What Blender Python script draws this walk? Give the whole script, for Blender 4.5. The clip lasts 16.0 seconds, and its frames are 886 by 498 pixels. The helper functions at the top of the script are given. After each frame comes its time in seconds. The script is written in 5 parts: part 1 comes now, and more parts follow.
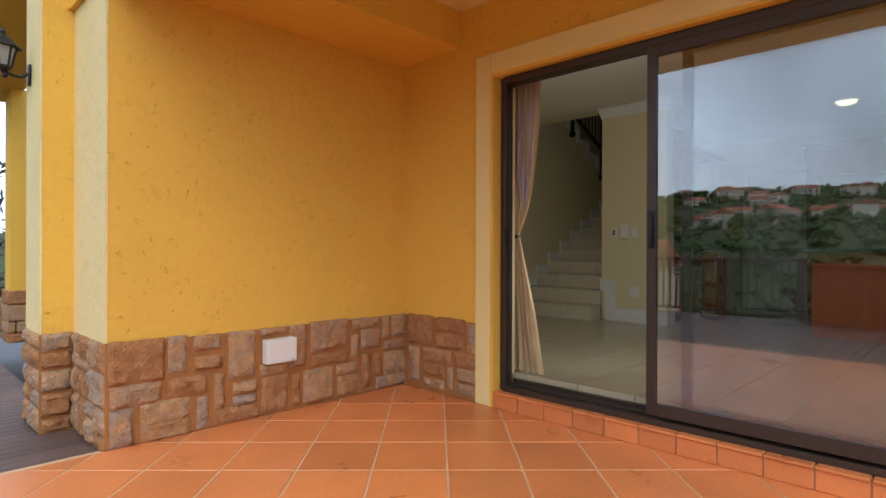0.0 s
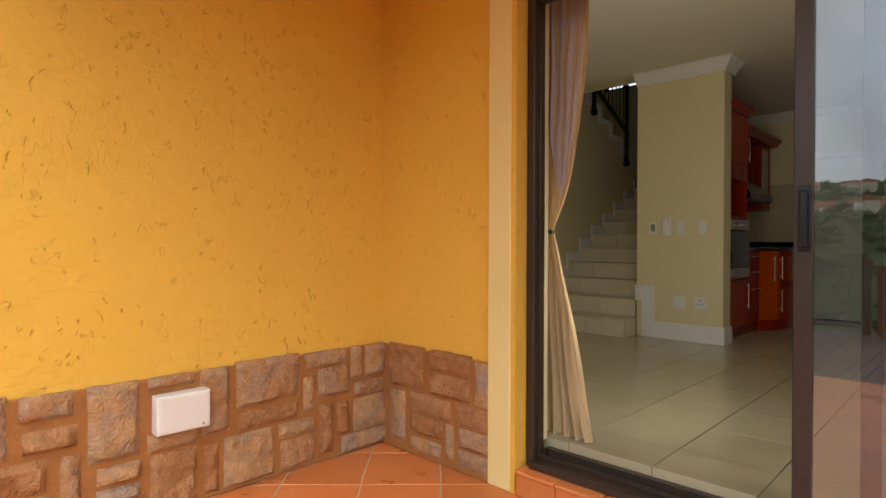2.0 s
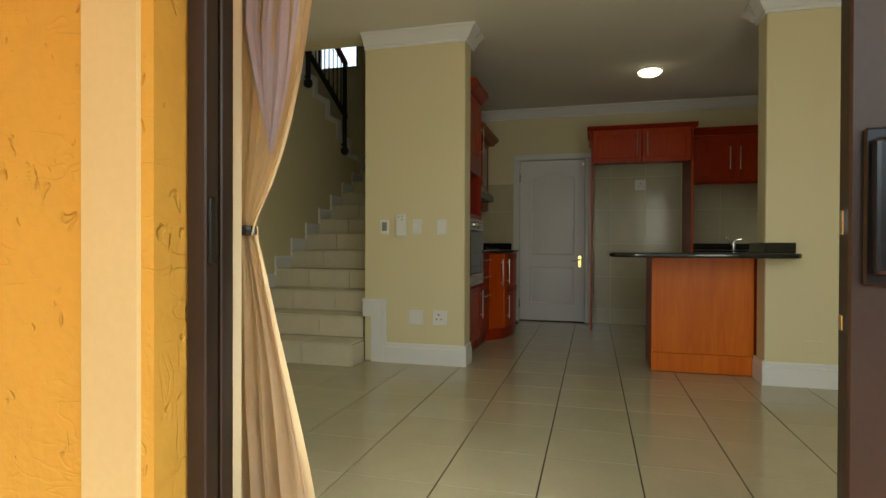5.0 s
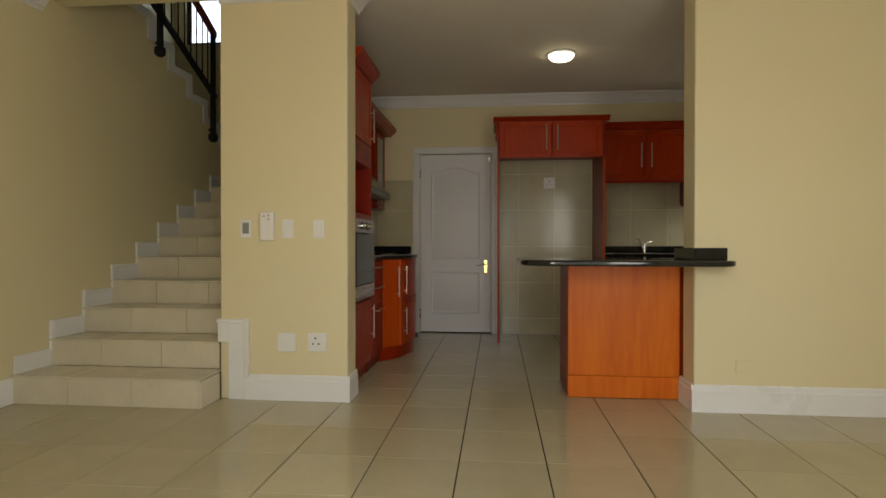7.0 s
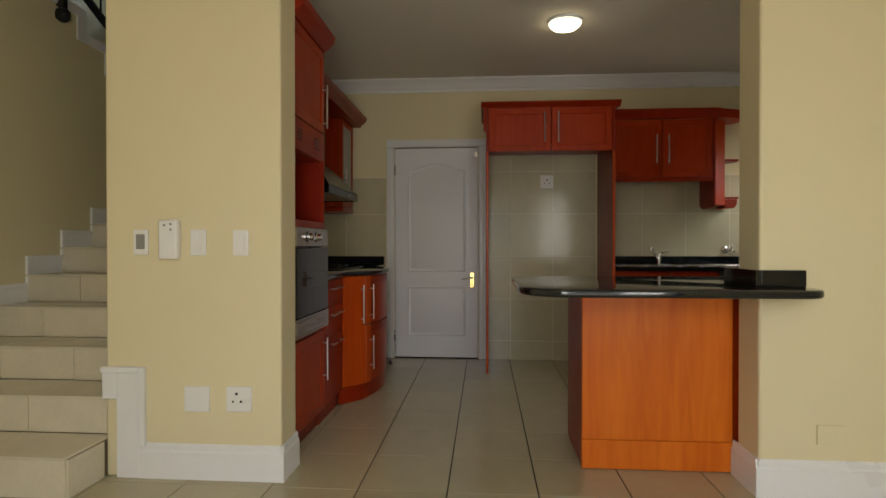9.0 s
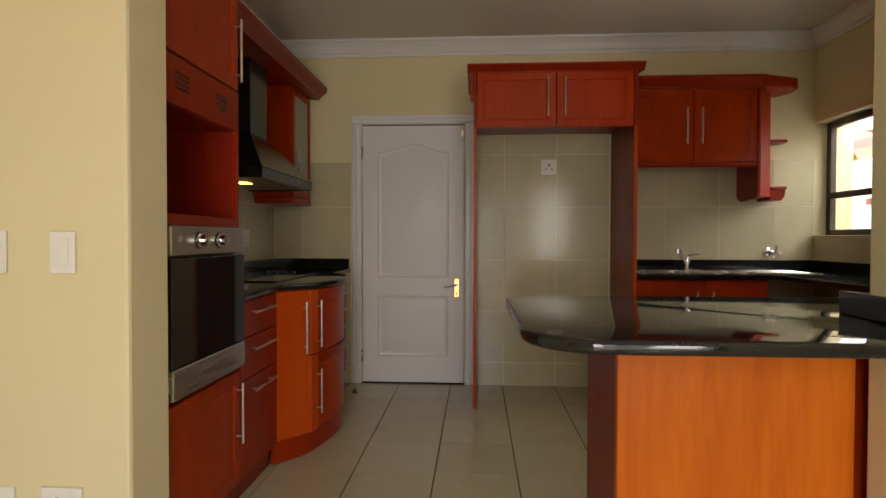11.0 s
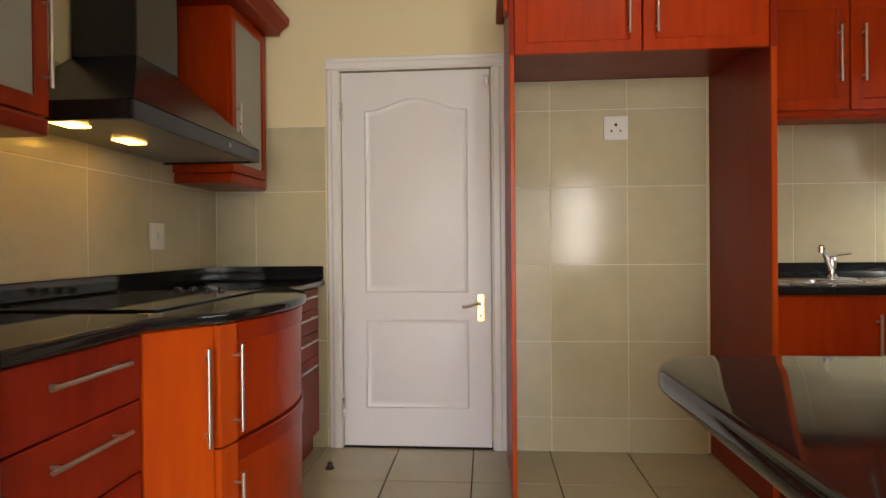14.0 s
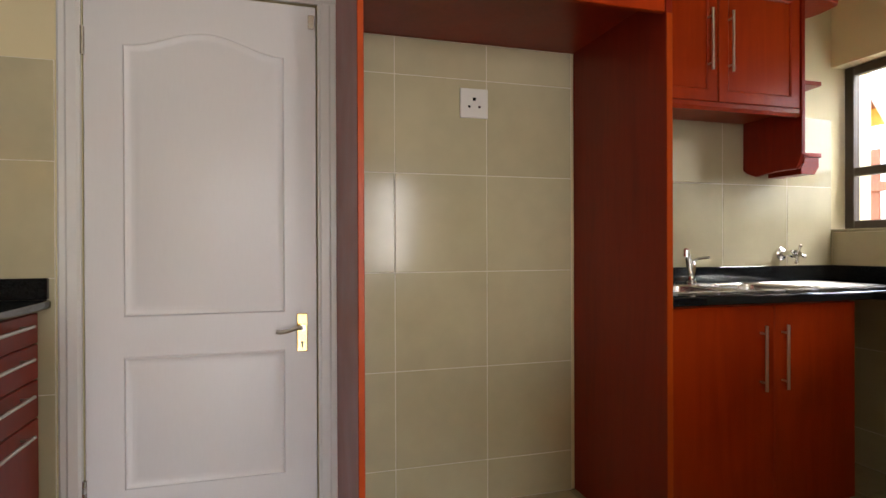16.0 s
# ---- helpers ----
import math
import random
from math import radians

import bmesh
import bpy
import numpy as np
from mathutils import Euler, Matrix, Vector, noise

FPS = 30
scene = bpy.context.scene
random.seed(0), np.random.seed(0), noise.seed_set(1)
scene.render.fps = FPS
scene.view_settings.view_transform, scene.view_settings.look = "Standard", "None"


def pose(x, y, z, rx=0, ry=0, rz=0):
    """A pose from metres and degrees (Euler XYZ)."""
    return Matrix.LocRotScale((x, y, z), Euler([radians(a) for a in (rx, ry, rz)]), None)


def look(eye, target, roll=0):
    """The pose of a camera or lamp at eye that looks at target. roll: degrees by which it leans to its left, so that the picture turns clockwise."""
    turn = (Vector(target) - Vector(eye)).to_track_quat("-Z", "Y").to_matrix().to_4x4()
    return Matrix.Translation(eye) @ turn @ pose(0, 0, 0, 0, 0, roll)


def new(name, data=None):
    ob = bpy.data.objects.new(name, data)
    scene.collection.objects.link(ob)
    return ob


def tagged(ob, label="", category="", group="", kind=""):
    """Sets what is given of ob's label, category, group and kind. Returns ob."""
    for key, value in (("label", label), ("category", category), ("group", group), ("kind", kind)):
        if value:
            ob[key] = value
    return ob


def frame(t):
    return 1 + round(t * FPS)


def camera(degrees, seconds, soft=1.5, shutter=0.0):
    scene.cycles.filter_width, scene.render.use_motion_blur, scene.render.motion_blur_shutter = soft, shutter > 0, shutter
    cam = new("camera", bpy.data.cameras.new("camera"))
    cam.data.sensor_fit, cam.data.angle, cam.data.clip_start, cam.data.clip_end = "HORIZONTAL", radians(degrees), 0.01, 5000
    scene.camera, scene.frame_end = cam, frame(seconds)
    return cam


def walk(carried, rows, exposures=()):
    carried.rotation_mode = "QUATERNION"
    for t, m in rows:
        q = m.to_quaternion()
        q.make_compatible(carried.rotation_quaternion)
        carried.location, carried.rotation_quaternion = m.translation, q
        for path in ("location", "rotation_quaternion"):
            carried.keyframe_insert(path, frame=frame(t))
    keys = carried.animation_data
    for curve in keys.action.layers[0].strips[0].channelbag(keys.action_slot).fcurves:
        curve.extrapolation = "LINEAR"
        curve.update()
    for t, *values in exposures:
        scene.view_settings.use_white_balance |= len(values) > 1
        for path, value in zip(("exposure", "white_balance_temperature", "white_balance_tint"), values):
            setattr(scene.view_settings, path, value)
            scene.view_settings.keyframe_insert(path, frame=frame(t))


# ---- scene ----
cam = camera(76.4, 16.0)
PATH = [
    (0, (-0.037, 0.144, 0.909), (1.393, 1.542, 0.907), 0.2),
    (0.5, (0.213, 0.376, 0.915), (1.636, 1.781, 0.912), 0.1),
    (1, (0.482, 0.643, 0.911), (1.908, 2.045, 0.909), 0.2),
    (1.5, (0.733, 0.866, 0.916), (2.156, 2.271, 0.906), 0.1),
    (2, (0.977, 1.116, 0.931), (2.41, 2.511, 0.918), 0.2),
    (2.5, (1.209, 1.312, 0.928), (2.665, 2.683, 0.914), 0.1),
    (3, (1.45, 1.511, 0.948), (2.964, 2.818, 0.924), 0.3),
    (3.5, (1.631, 1.682, 0.974), (3.281, 2.812, 0.946), 0.4),
    (4, (1.853, 1.809, 0.953), (3.639, 2.709, 0.937), -0.1),
    (4.5, (2.04, 1.87, 0.962), (3.896, 2.615, 0.946), -0.0),
    (5, (2.236, 1.93, 0.969), (4.168, 2.445, 0.954), 0.2),
    (5.2, (2.3, 1.948, 0.974), (4.253, 2.378, 0.959), 0.0),
    (7.5, (3.32, 1.961, 1.026), (5.311, 2.148, 1.013), 0.0),
    (8, (3.577, 1.933, 1.051), (5.568, 2.121, 1.05), -0.1),
    (8.5, (3.809, 1.963, 1.082), (5.802, 2.131, 1.081), 0.0),
    (9, (4.045, 1.971, 1.101), (6.039, 2.118, 1.087), 0.0),
    (11.5, (5.315, 1.928, 1.157), (7.311, 2.047, 1.118), 0.1),
    (12, (5.555, 1.944, 1.157), (7.551, 2.064, 1.117), -0.1),
    (12.5, (5.8, 1.962, 1.156), (7.796, 2.081, 1.123), -0.4),
    (13, (6.038, 1.96, 1.11), (8.032, 2.118, 1.093), -0.3),
    (13.5, (6.243, 2.032, 1.124), (8.237, 2.182, 1.099), -0.5),
    (14, (6.471, 2.063, 1.099), (8.466, 2.214, 1.086), -0.5),
    (14.5, (6.675, 2.105, 1.103), (8.672, 2.204, 1.083), -0.4),
    (15, (6.864, 2.135, 1.118), (8.862, 2.07, 1.098), -0.4),
    (15.5, (7.043, 2.163, 1.088), (9.021, 1.863, 1.085), -0.2),
    (16, (7.221, 2.175, 1.095), (9.142, 1.617, 1.088), -0.2),
]
EXPOSURE = [(0.0, -0.18, 6200, 10), (1.0, -0.06, 6400, 10), (2.0, 0.22, 7000, 9), (3.5, 0.52, 7000, 4), (4.5, 0.78, 6700, -2), (5.0, 0.78, 6600, -2), (7.5, 1.38, 6700, 8), (9.0, 1.42, 6400, 8),
            (11.5, 1.95, 6800, 13), (12.5, 2.3, 6800, 14), (13.5, 2.85, 6700, 14), (14.5, 2.92, 6500, 14), (16.0, 2.72, 6300, 14)]
walk(cam, [(t, look(eye, target, roll)) for t, eye, target, roll in PATH], EXPOSURE)

# ---- light ----
world = bpy.data.worlds.new("overcast_sky")
scene.world = world
world.use_nodes = True
wn = world.node_tree
sky = wn.nodes.new("ShaderNodeTexSky")
sky.sky_type, sky.sun_disc = "NISHITA", False
sky.sun_elevation, sky.sun_rotation = radians(49), radians(216)
sky.air_density, sky.dust_density, sky.ozone_density = 1.0, 4.0, 1.0
sky_grey = wn.nodes.new("ShaderNodeMix")
sky_grey.data_type = "RGBA"
sky_grey.inputs[0].default_value = 0.65
sky_grey.inputs[7].default_value = (6.6, 7.5, 8.9, 1)
cloud = wn.nodes.new("ShaderNodeTexNoise")
cloud.inputs["Scale"].default_value, cloud.inputs["Detail"].default_value = 1.6, 7
cloud_ramp = wn.nodes.new("ShaderNodeMapRange")
cloud_ramp.inputs[1].default_value, cloud_ramp.inputs[2].default_value = 0.35, 0.65
cloud_ramp.inputs[3].default_value, cloud_ramp.inputs[4].default_value = 0.45, 1.6
cloud_mul = wn.nodes.new("ShaderNodeMath")
cloud_mul.operation = "MULTIPLY"
cloud_mul.inputs[1].default_value = 0.24
wn.links.new(sky.outputs[0], sky_grey.inputs[6])
wn.links.new(cloud.outputs[0], cloud_ramp.inputs[0])
wn.links.new(cloud_ramp.outputs[0], cloud_mul.inputs[0])
wn.links.new(sky_grey.outputs[2], wn.nodes["Background"].inputs[0])
wn.links.new(cloud_mul.outputs[0], wn.nodes["Background"].inputs[1])

sun = new("sun", bpy.data.lights.new("sun", "SUN"))
sun.data.energy, sun.data.angle, sun.data.color = 0.6, radians(40), (1.0, 0.96, 0.90)
sun.matrix_world = look((-13, -18, 26), (0, 0, 0))


def area(name, eye, target, w, h, watts, colour):
    lamp = bpy.data.lights.new(name, "AREA")
    lamp.shape, lamp.size, lamp.size_y, lamp.energy, lamp.color = "RECTANGLE", w, h, watts, colour
    ob = new(name, lamp)
    ob.matrix_world = look(eye, target)
    return ob


# area lamps standing in for sky light at the sliding door and kitchen window
area("door_daylight", (3.36, 1.42, 1.05), (6.6, 1.42, 1.05), 2.3, 1.9, 5.5, (1.0, 0.97, 0.90))
# two added lamps inside the room brighten the stair side and right wall
area("door_daylight", (3.62, 2.25, 1.28), (5.2, 3.70, 1.10), 0.7, 1.5, 8.0, (1.0, 0.97, 0.90))
area("door_daylight", (3.62, 0.60, 1.28), (5.2, -0.85, 1.10), 0.7, 1.5, 8.0, (1.0, 0.97, 0.90))
area("window_daylight", (8.80, -1.02, 2.30), (9.15, 0.25, 1.05), 1.4, 0.4, 8, (1.0, 0.98, 0.95))
area("window_daylight", (8.72, -0.80, 1.62), (8.95, 0.2, 1.0), 1.4, 0.75, 0.8, (1.0, 0.98, 0.95))

# ---- materials ----


def nodes_of(m):
    m.use_nodes = True
    return m.node_tree.nodes, m.node_tree.links


def mat(name, base, rough=0.6, metal=0.0, vary=0.12, scale=6.0, fine=90.0, bump=0.15, depth=0.002, stretch=(1, 1, 1), random_tint=0.0, island=0.0, coat=0.0, spec=0.5, rough_vary=0.08):
    m = bpy.data.materials.new(name)
    n, l = nodes_of(m)
    bsdf = n["Principled BSDF"]
    co = n.new("ShaderNodeTexCoord")
    mp = n.new("ShaderNodeMapping")
    mp.inputs["Scale"].default_value = stretch
    geo = n.new("ShaderNodeNewGeometry")
    l.new(geo.outputs["Position"], mp.inputs["Vector"])
    big, small = n.new("ShaderNodeTexNoise"), n.new("ShaderNodeTexNoise")
    big.inputs["Scale"].default_value, big.inputs["Detail"].default_value = scale, 5
    small.inputs["Scale"].default_value, small.inputs["Detail"].default_value = fine, 4
    l.new(mp.outputs[0], big.inputs["Vector"])
    l.new(mp.outputs[0], small.inputs["Vector"])
    mixn = n.new("ShaderNodeMix")
    mixn.inputs[0].default_value = 0.4
    l.new(big.outputs[0], mixn.inputs[2])
    l.new(small.outputs[0], mixn.inputs[3])
    rng = n.new("ShaderNodeMapRange")
    rng.inputs[1].default_value, rng.inputs[2].default_value = 0.25, 0.75
    rng.inputs[3].default_value, rng.inputs[4].default_value = 1 - vary, 1 + vary
    l.new(mixn.outputs[0], rng.inputs[0])
    hsv = n.new("ShaderNodeHueSaturation")
    hsv.inputs["Color"].default_value = (*base, 1)
    value = rng.outputs[0]
    if random_tint or island:
        src = n.new("ShaderNodeObjectInfo").outputs["Random"] if random_tint else geo.outputs["Random Per Island"]
        k = random_tint or island
        tint = n.new("ShaderNodeMapRange")
        tint.inputs[3].default_value, tint.inputs[4].default_value = 1 - k, 1 + k
        l.new(src, tint.inputs[0])
        mul = n.new("ShaderNodeMath")
        mul.operation = "MULTIPLY"
        l.new(value, mul.inputs[0])
        l.new(tint.outputs[0], mul.inputs[1])
        value = mul.outputs[0]
    l.new(value, hsv.inputs["Value"])
    l.new(hsv.outputs[0], bsdf.inputs["Base Color"])
    rr = n.new("ShaderNodeMapRange")
    rr.inputs[3].default_value, rr.inputs[4].default_value = max(0.02, rough - rough_vary), min(1, rough + rough_vary)
    l.new(big.outputs[0], rr.inputs[0])
    l.new(rr.outputs[0], bsdf.inputs["Roughness"])
    bsdf.inputs["Metallic"].default_value = metal
    bsdf.inputs["Specular IOR Level"].default_value = spec
    bsdf.inputs["Coat Weight"].default_value = coat
    bsdf.inputs["Coat Roughness"].default_value = 0.08
    if bump:
        b = n.new("ShaderNodeBump")
        b.inputs["Strength"].default_value, b.inputs["Distance"].default_value = bump, depth
        l.new(mixn.outputs[0], b.inputs["Height"])
        l.new(b.outputs[0], bsdf.inputs["Normal"])
    return m


def math_node(n, l, op, a, b):
    m = n.new("ShaderNodeMath")
    m.operation = op
    for k, v in enumerate((a, b)):
        if isinstance(v, (int, float)):
            m.inputs[k].default_value = v
        else:
            l.new(v, m.inputs[k])
    return m.outputs[0]


def ramp_node(n, l, source, lo, hi, out_lo=0.0, out_hi=1.0):
    r = n.new("ShaderNodeMapRange")
    for k, v in enumerate((lo, hi, out_lo, out_hi)):
        r.inputs[k + 1].default_value = v
    l.new(source, r.inputs[0])
    return r.outputs[0]


def rustic_plaster(name, base):
    """Hand-thrown plaster: a trowelled coat with pits, lumps and drag lines at a slant."""
    m = mat(name, base, rough=0.8, vary=0.06, scale=1.6, fine=30, bump=0.0, spec=0.25)
    n, l = nodes_of(m)
    geo = n.new("ShaderNodeNewGeometry")

    def field(scale, detail, distort, stretch=(1, 1, 1), turn=(0, 0, 0)):
        mp = n.new("ShaderNodeMapping")
        mp.inputs["Scale"].default_value, mp.inputs["Rotation"].default_value = stretch, turn
        l.new(geo.outputs["Position"], mp.inputs["Vector"])
        t = n.new("ShaderNodeTexNoise")
        for key, v in (("Scale", scale), ("Detail", detail), ("Distortion", distort)):
            t.inputs[key].default_value = v
        l.new(mp.outputs[0], t.inputs["Vector"])
        return t.outputs[0]

    def groove(source, width):
        away = math_node(n, l, "ABSOLUTE", math_node(n, l, "SUBTRACT", source, 0.5), 0.0)
        return ramp_node(n, l, away, 0.0, width, 1.0, 0.0)

    patch = ramp_node(n, l, field(3.2, 3, 0.4), 0.47, 0.60)
    patch_2 = ramp_node(n, l, field(2.4, 3, 0.4, (1, 1, 1), (1, 2, 0)), 0.50, 0.62)
    drag = math_node(n, l, "MULTIPLY", groove(field(7, 2, 0.5, (1, 1, 2.6), (0.25, 0.45, 0)), 0.035), patch)
    drag_2 = math_node(n, l, "MULTIPLY", groove(field(8, 2, 0.8, (2.4, 2.4, 1), (0, 0.3, 0)), 0.035), patch_2)
    pits = ramp_node(n, l, field(27, 2, 0.6, (1, 1, 0.7)), 0.655, 0.73)
    lumps = math_node(n, l, "MULTIPLY", field(8, 5, 0.1), 1.8)
    dents = math_node(n, l, "ADD", math_node(n, l, "MULTIPLY", math_node(n, l, "ADD", drag, drag_2), 0.16), math_node(n, l, "MULTIPLY", pits, 0.65))
    b = n.new("ShaderNodeBump")
    b.inputs["Strength"].default_value, b.inputs["Distance"].default_value = 1.0, 0.009
    l.new(math_node(n, l, "SUBTRACT", lumps, dents), b.inputs["Height"])
    l.new(b.outputs[0], n["Principled BSDF"].inputs["Normal"])
    return m


def wood(name, base, dark, rough=0.32, along=2, coat=0.0):
    m = mat(name, base, rough=rough, vary=0.05, bump=0.0, coat=coat, spec=0.25)
    n, l = nodes_of(m)
    geo = n.new("ShaderNodeNewGeometry")
    info = n.new("ShaderNodeObjectInfo")
    off = n.new("ShaderNodeVectorMath")
    off.operation = "ADD"
    l.new(geo.outputs["Position"], off.inputs[0])
    l.new(info.outputs["Random"], off.inputs[1])
    mp = n.new("ShaderNodeMapping")
    s = [9.0, 9.0, 9.0]
    s[along] = 0.9
    mp.inputs["Scale"].default_value = s
    l.new(off.outputs[0], mp.inputs["Vector"])
    grain, blot = n.new("ShaderNodeTexNoise"), n.new("ShaderNodeTexNoise")
    grain.inputs["Scale"].default_value, grain.inputs["Detail"].default_value, grain.inputs["Distortion"].default_value = 3.0, 6, 0.8
    blot.inputs["Scale"].default_value = 0.5
    l.new(mp.outputs[0], grain.inputs["Vector"])
    l.new(mp.outputs[0], blot.inputs["Vector"])
    addn = n.new("ShaderNodeMath")
    addn.inputs[1].default_value = 0.0
    l.new(grain.outputs[0], addn.inputs[0])
    mean = n.new("ShaderNodeMix")
    mean.inputs[0].default_value = 0.45
    l.new(addn.outputs[0], mean.inputs[2])
    l.new(blot.outputs[0], mean.inputs[3])
    ramp = n.new("ShaderNodeValToRGB")
    ramp.color_ramp.elements[0].position, ramp.color_ramp.elements[0].color = 0.32, (*dark, 1)
    ramp.color_ramp.elements[1].position, ramp.color_ramp.elements[1].color = 0.62, (*base, 1)
    l.new(mean.outputs[0], ramp.inputs[0])
    l.new(ramp.outputs[0], n["Principled BSDF"].inputs["Base Color"])
    b = n.new("ShaderNodeBump")
    b.inputs["Strength"].default_value, b.inputs["Distance"].default_value = 0.05, 0.001
    l.new(grain.outputs[0], b.inputs["Height"])
    l.new(b.outputs[0], n["Principled BSDF"].inputs["Normal"])
    return m


def glow(name, colour, strength):
    m = bpy.data.materials.new(name)
    n, l = nodes_of(m)
    n["Principled BSDF"].inputs["Base Color"].default_value = (0.9, 0.88, 0.82, 1)
    n["Principled BSDF"].inputs["Emission Color"].default_value = (*colour, 1)
    n["Principled BSDF"].inputs["Emission Strength"].default_value = strength
    return m


def glass(name, tint=(0.95, 0.96, 0.95), rough=0.0, ior=1.5):
    m = bpy.data.materials.new(name)
    n, l = nodes_of(m)
    bsdf = n["Principled BSDF"]
    bsdf.inputs["Base Color"].default_value = (*tint, 1)
    bsdf.inputs["Transmission Weight"].default_value = 1.0
    bsdf.inputs["Roughness"].default_value = rough
    bsdf.inputs["IOR"].default_value = ior
    return m


def granite(name):
    m = mat(name, (0.012, 0.013, 0.014), rough=0.06, vary=0.5, scale=60, fine=260, bump=0.0, spec=0.6, rough_vary=0.03)
    n, l = nodes_of(m)
    geo = n.new("ShaderNodeNewGeometry")
    v = n.new("ShaderNodeTexVoronoi")
    v.inputs["Scale"].default_value = 520
    l.new(geo.outputs["Position"], v.inputs["Vector"])
    r = n.new("ShaderNodeValToRGB")
    r.color_ramp.elements[0].position, r.color_ramp.elements[0].color = 0.62, (0.008, 0.009, 0.010, 1)
    r.color_ramp.elements[1].position, r.color_ramp.elements[1].color = 1.0, (0.024, 0.027, 0.027, 1)
    sep = n.new("ShaderNodeSeparateColor")
    l.new(v.outputs["Color"], sep.inputs[0])
    l.new(sep.outputs[0], r.inputs[0])
    l.new(r.outputs[0], n["Principled BSDF"].inputs["Base Color"])
    return m


YELLOW = rustic_plaster("ochre_rustic_plaster", (0.83, 0.505, 0.085))
BAND = mat("cream_plaster_band", (0.84, 0.70, 0.31), rough=0.8, scale=2, fine=60, vary=0.05, bump=0.2)
# paler version of YELLOW: bright sky light on end faces put into the colour
PALE = rustic_plaster("sky_lit_rustic_plaster", (0.86, 0.69, 0.33))
CREAM = mat("cream_wall_paint", (0.74, 0.66, 0.42), rough=0.6, vary=0.03, scale=1.2, fine=160, bump=0.1, depth=0.001, spec=0.35)
CEIL = mat("ceiling_paint", (0.74, 0.70, 0.60), rough=0.8, vary=0.02, scale=1.0, fine=120, bump=0.08, spec=0.2)
WHITE = mat("white_gloss_paint", (0.80, 0.80, 0.79), rough=0.3, vary=0.03, scale=3, fine=70, bump=0.05)
DOORPAINT = mat("white_door_paint", (0.78, 0.78, 0.80), rough=0.38, vary=0.025, scale=2, fine=120, bump=0.15, depth=0.0008, stretch=(1, 1, 0.2))
FLOORTILE = mat("beige_floor_tile", (0.45, 0.40, 0.265), rough=0.09, vary=0.07, scale=5, fine=45, bump=0.02, random_tint=0.04, rough_vary=0.04)
GROUT = mat("dark_grout", (0.035, 0.028, 0.02), rough=0.9, vary=0.2, bump=0.2)
WALLTILE = mat("beige_wall_tile", (0.54, 0.49, 0.325), spec=0.38, rough=0.15, vary=0.10, scale=4, fine=11, bump=0.008, random_tint=0.03, rough_vary=0.02)
PALEGROUT = mat("pale_grout", (0.78, 0.74, 0.64), rough=0.85, vary=0.08, bump=0.1)
STAIRGROUT = mat("stair_grout", (0.22, 0.17, 0.10), rough=0.9, vary=0.15, bump=0.2)
STEPTILE = mat("stair_tile", (0.66, 0.60, 0.46), rough=0.2, vary=0.08, scale=6, fine=50, bump=0.03, random_tint=0.04)
TERRA = mat("terracotta_tile", (0.68, 0.235, 0.075), rough=0.30, vary=0.17, scale=3.2, fine=40, bump=0.10, random_tint=0.13)
TERRAGROUT = mat("sandy_grout", (0.62, 0.42, 0.24), rough=0.95, vary=0.15, bump=0.3)
STONE = mat("brown_cladding_stone", (0.40, 0.225, 0.115), rough=0.8, vary=0.20, scale=20, fine=80, bump=1.0, depth=0.030, spec=0.2)
n, l = nodes_of(STONE)
info, blotch, grime, mixer, ramp, toning = (n.new("ShaderNode" + k) for k in ("ObjectInfo", "TexNoise", "TexNoise", "Mix", "ValToRGB", "Mix"))
where = n.new("ShaderNodeNewGeometry").outputs["Position"]
for node, k in ((blotch, 8), (grime, 26)):
    node.inputs["Scale"].default_value, node.inputs["Detail"].default_value = k, 7
    l.new(where, node.inputs["Vector"])
mixer.inputs[0].default_value = 0.5
l.new(info.outputs["Random"], mixer.inputs[2])
l.new(blotch.outputs[0], mixer.inputs[3])
for k, (pos, c) in enumerate(((0.30, (0.40, 0.19, 0.08)), (0.42, (0.47, 0.25, 0.12)), (0.52, (0.42, 0.28, 0.18)), (0.62, (0.52, 0.30, 0.14)), (0.74, (0.37, 0.27, 0.20)))):
    e = ramp.color_ramp.elements[k] if k < 2 else ramp.color_ramp.elements.new(pos)
    e.position, e.color = pos, (*c, 1)
l.new(mixer.outputs[0], ramp.inputs[0])
toning.data_type, toning.blend_type = "RGBA", "MULTIPLY"
toning.inputs[0].default_value = 1.0
l.new(ramp.outputs[0], toning.inputs[6])
l.new(ramp_node(n, l, grime.outputs[0], 0.3, 0.7, 0.82, 1.16), toning.inputs[7])
l.new(toning.outputs[2], n["Principled BSDF"].inputs["Base Color"])
MORTAR = mat("brown_mortar", (0.36, 0.155, 0.045), rough=0.95, vary=0.25, scale=9, bump=0.5, depth=0.004)
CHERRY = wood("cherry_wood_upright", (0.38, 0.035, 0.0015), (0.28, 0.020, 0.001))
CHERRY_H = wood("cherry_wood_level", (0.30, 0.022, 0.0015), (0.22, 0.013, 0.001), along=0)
MAPLE = wood("amber_wood_panel", (0.68, 0.165, 0.010), (0.55, 0.105, 0.006), rough=0.36)
REDWOOD = wood("dark_red_veneer", (0.27, 0.018, 0.004), (0.20, 0.011, 0.003), rough=0.34)
DARKWOOD = wood("dark_cherry_wood", (0.24, 0.030, 0.012), (0.15, 0.018, 0.008), rough=0.4)
GRANITE = granite("black_granite")
STEEL = mat("brushed_steel", (0.60, 0.58, 0.54), rough=0.27, metal=1.0, vary=0.03, scale=6, fine=200, bump=0.006, rough_vary=0.03, stretch=(0.1, 1, 3))
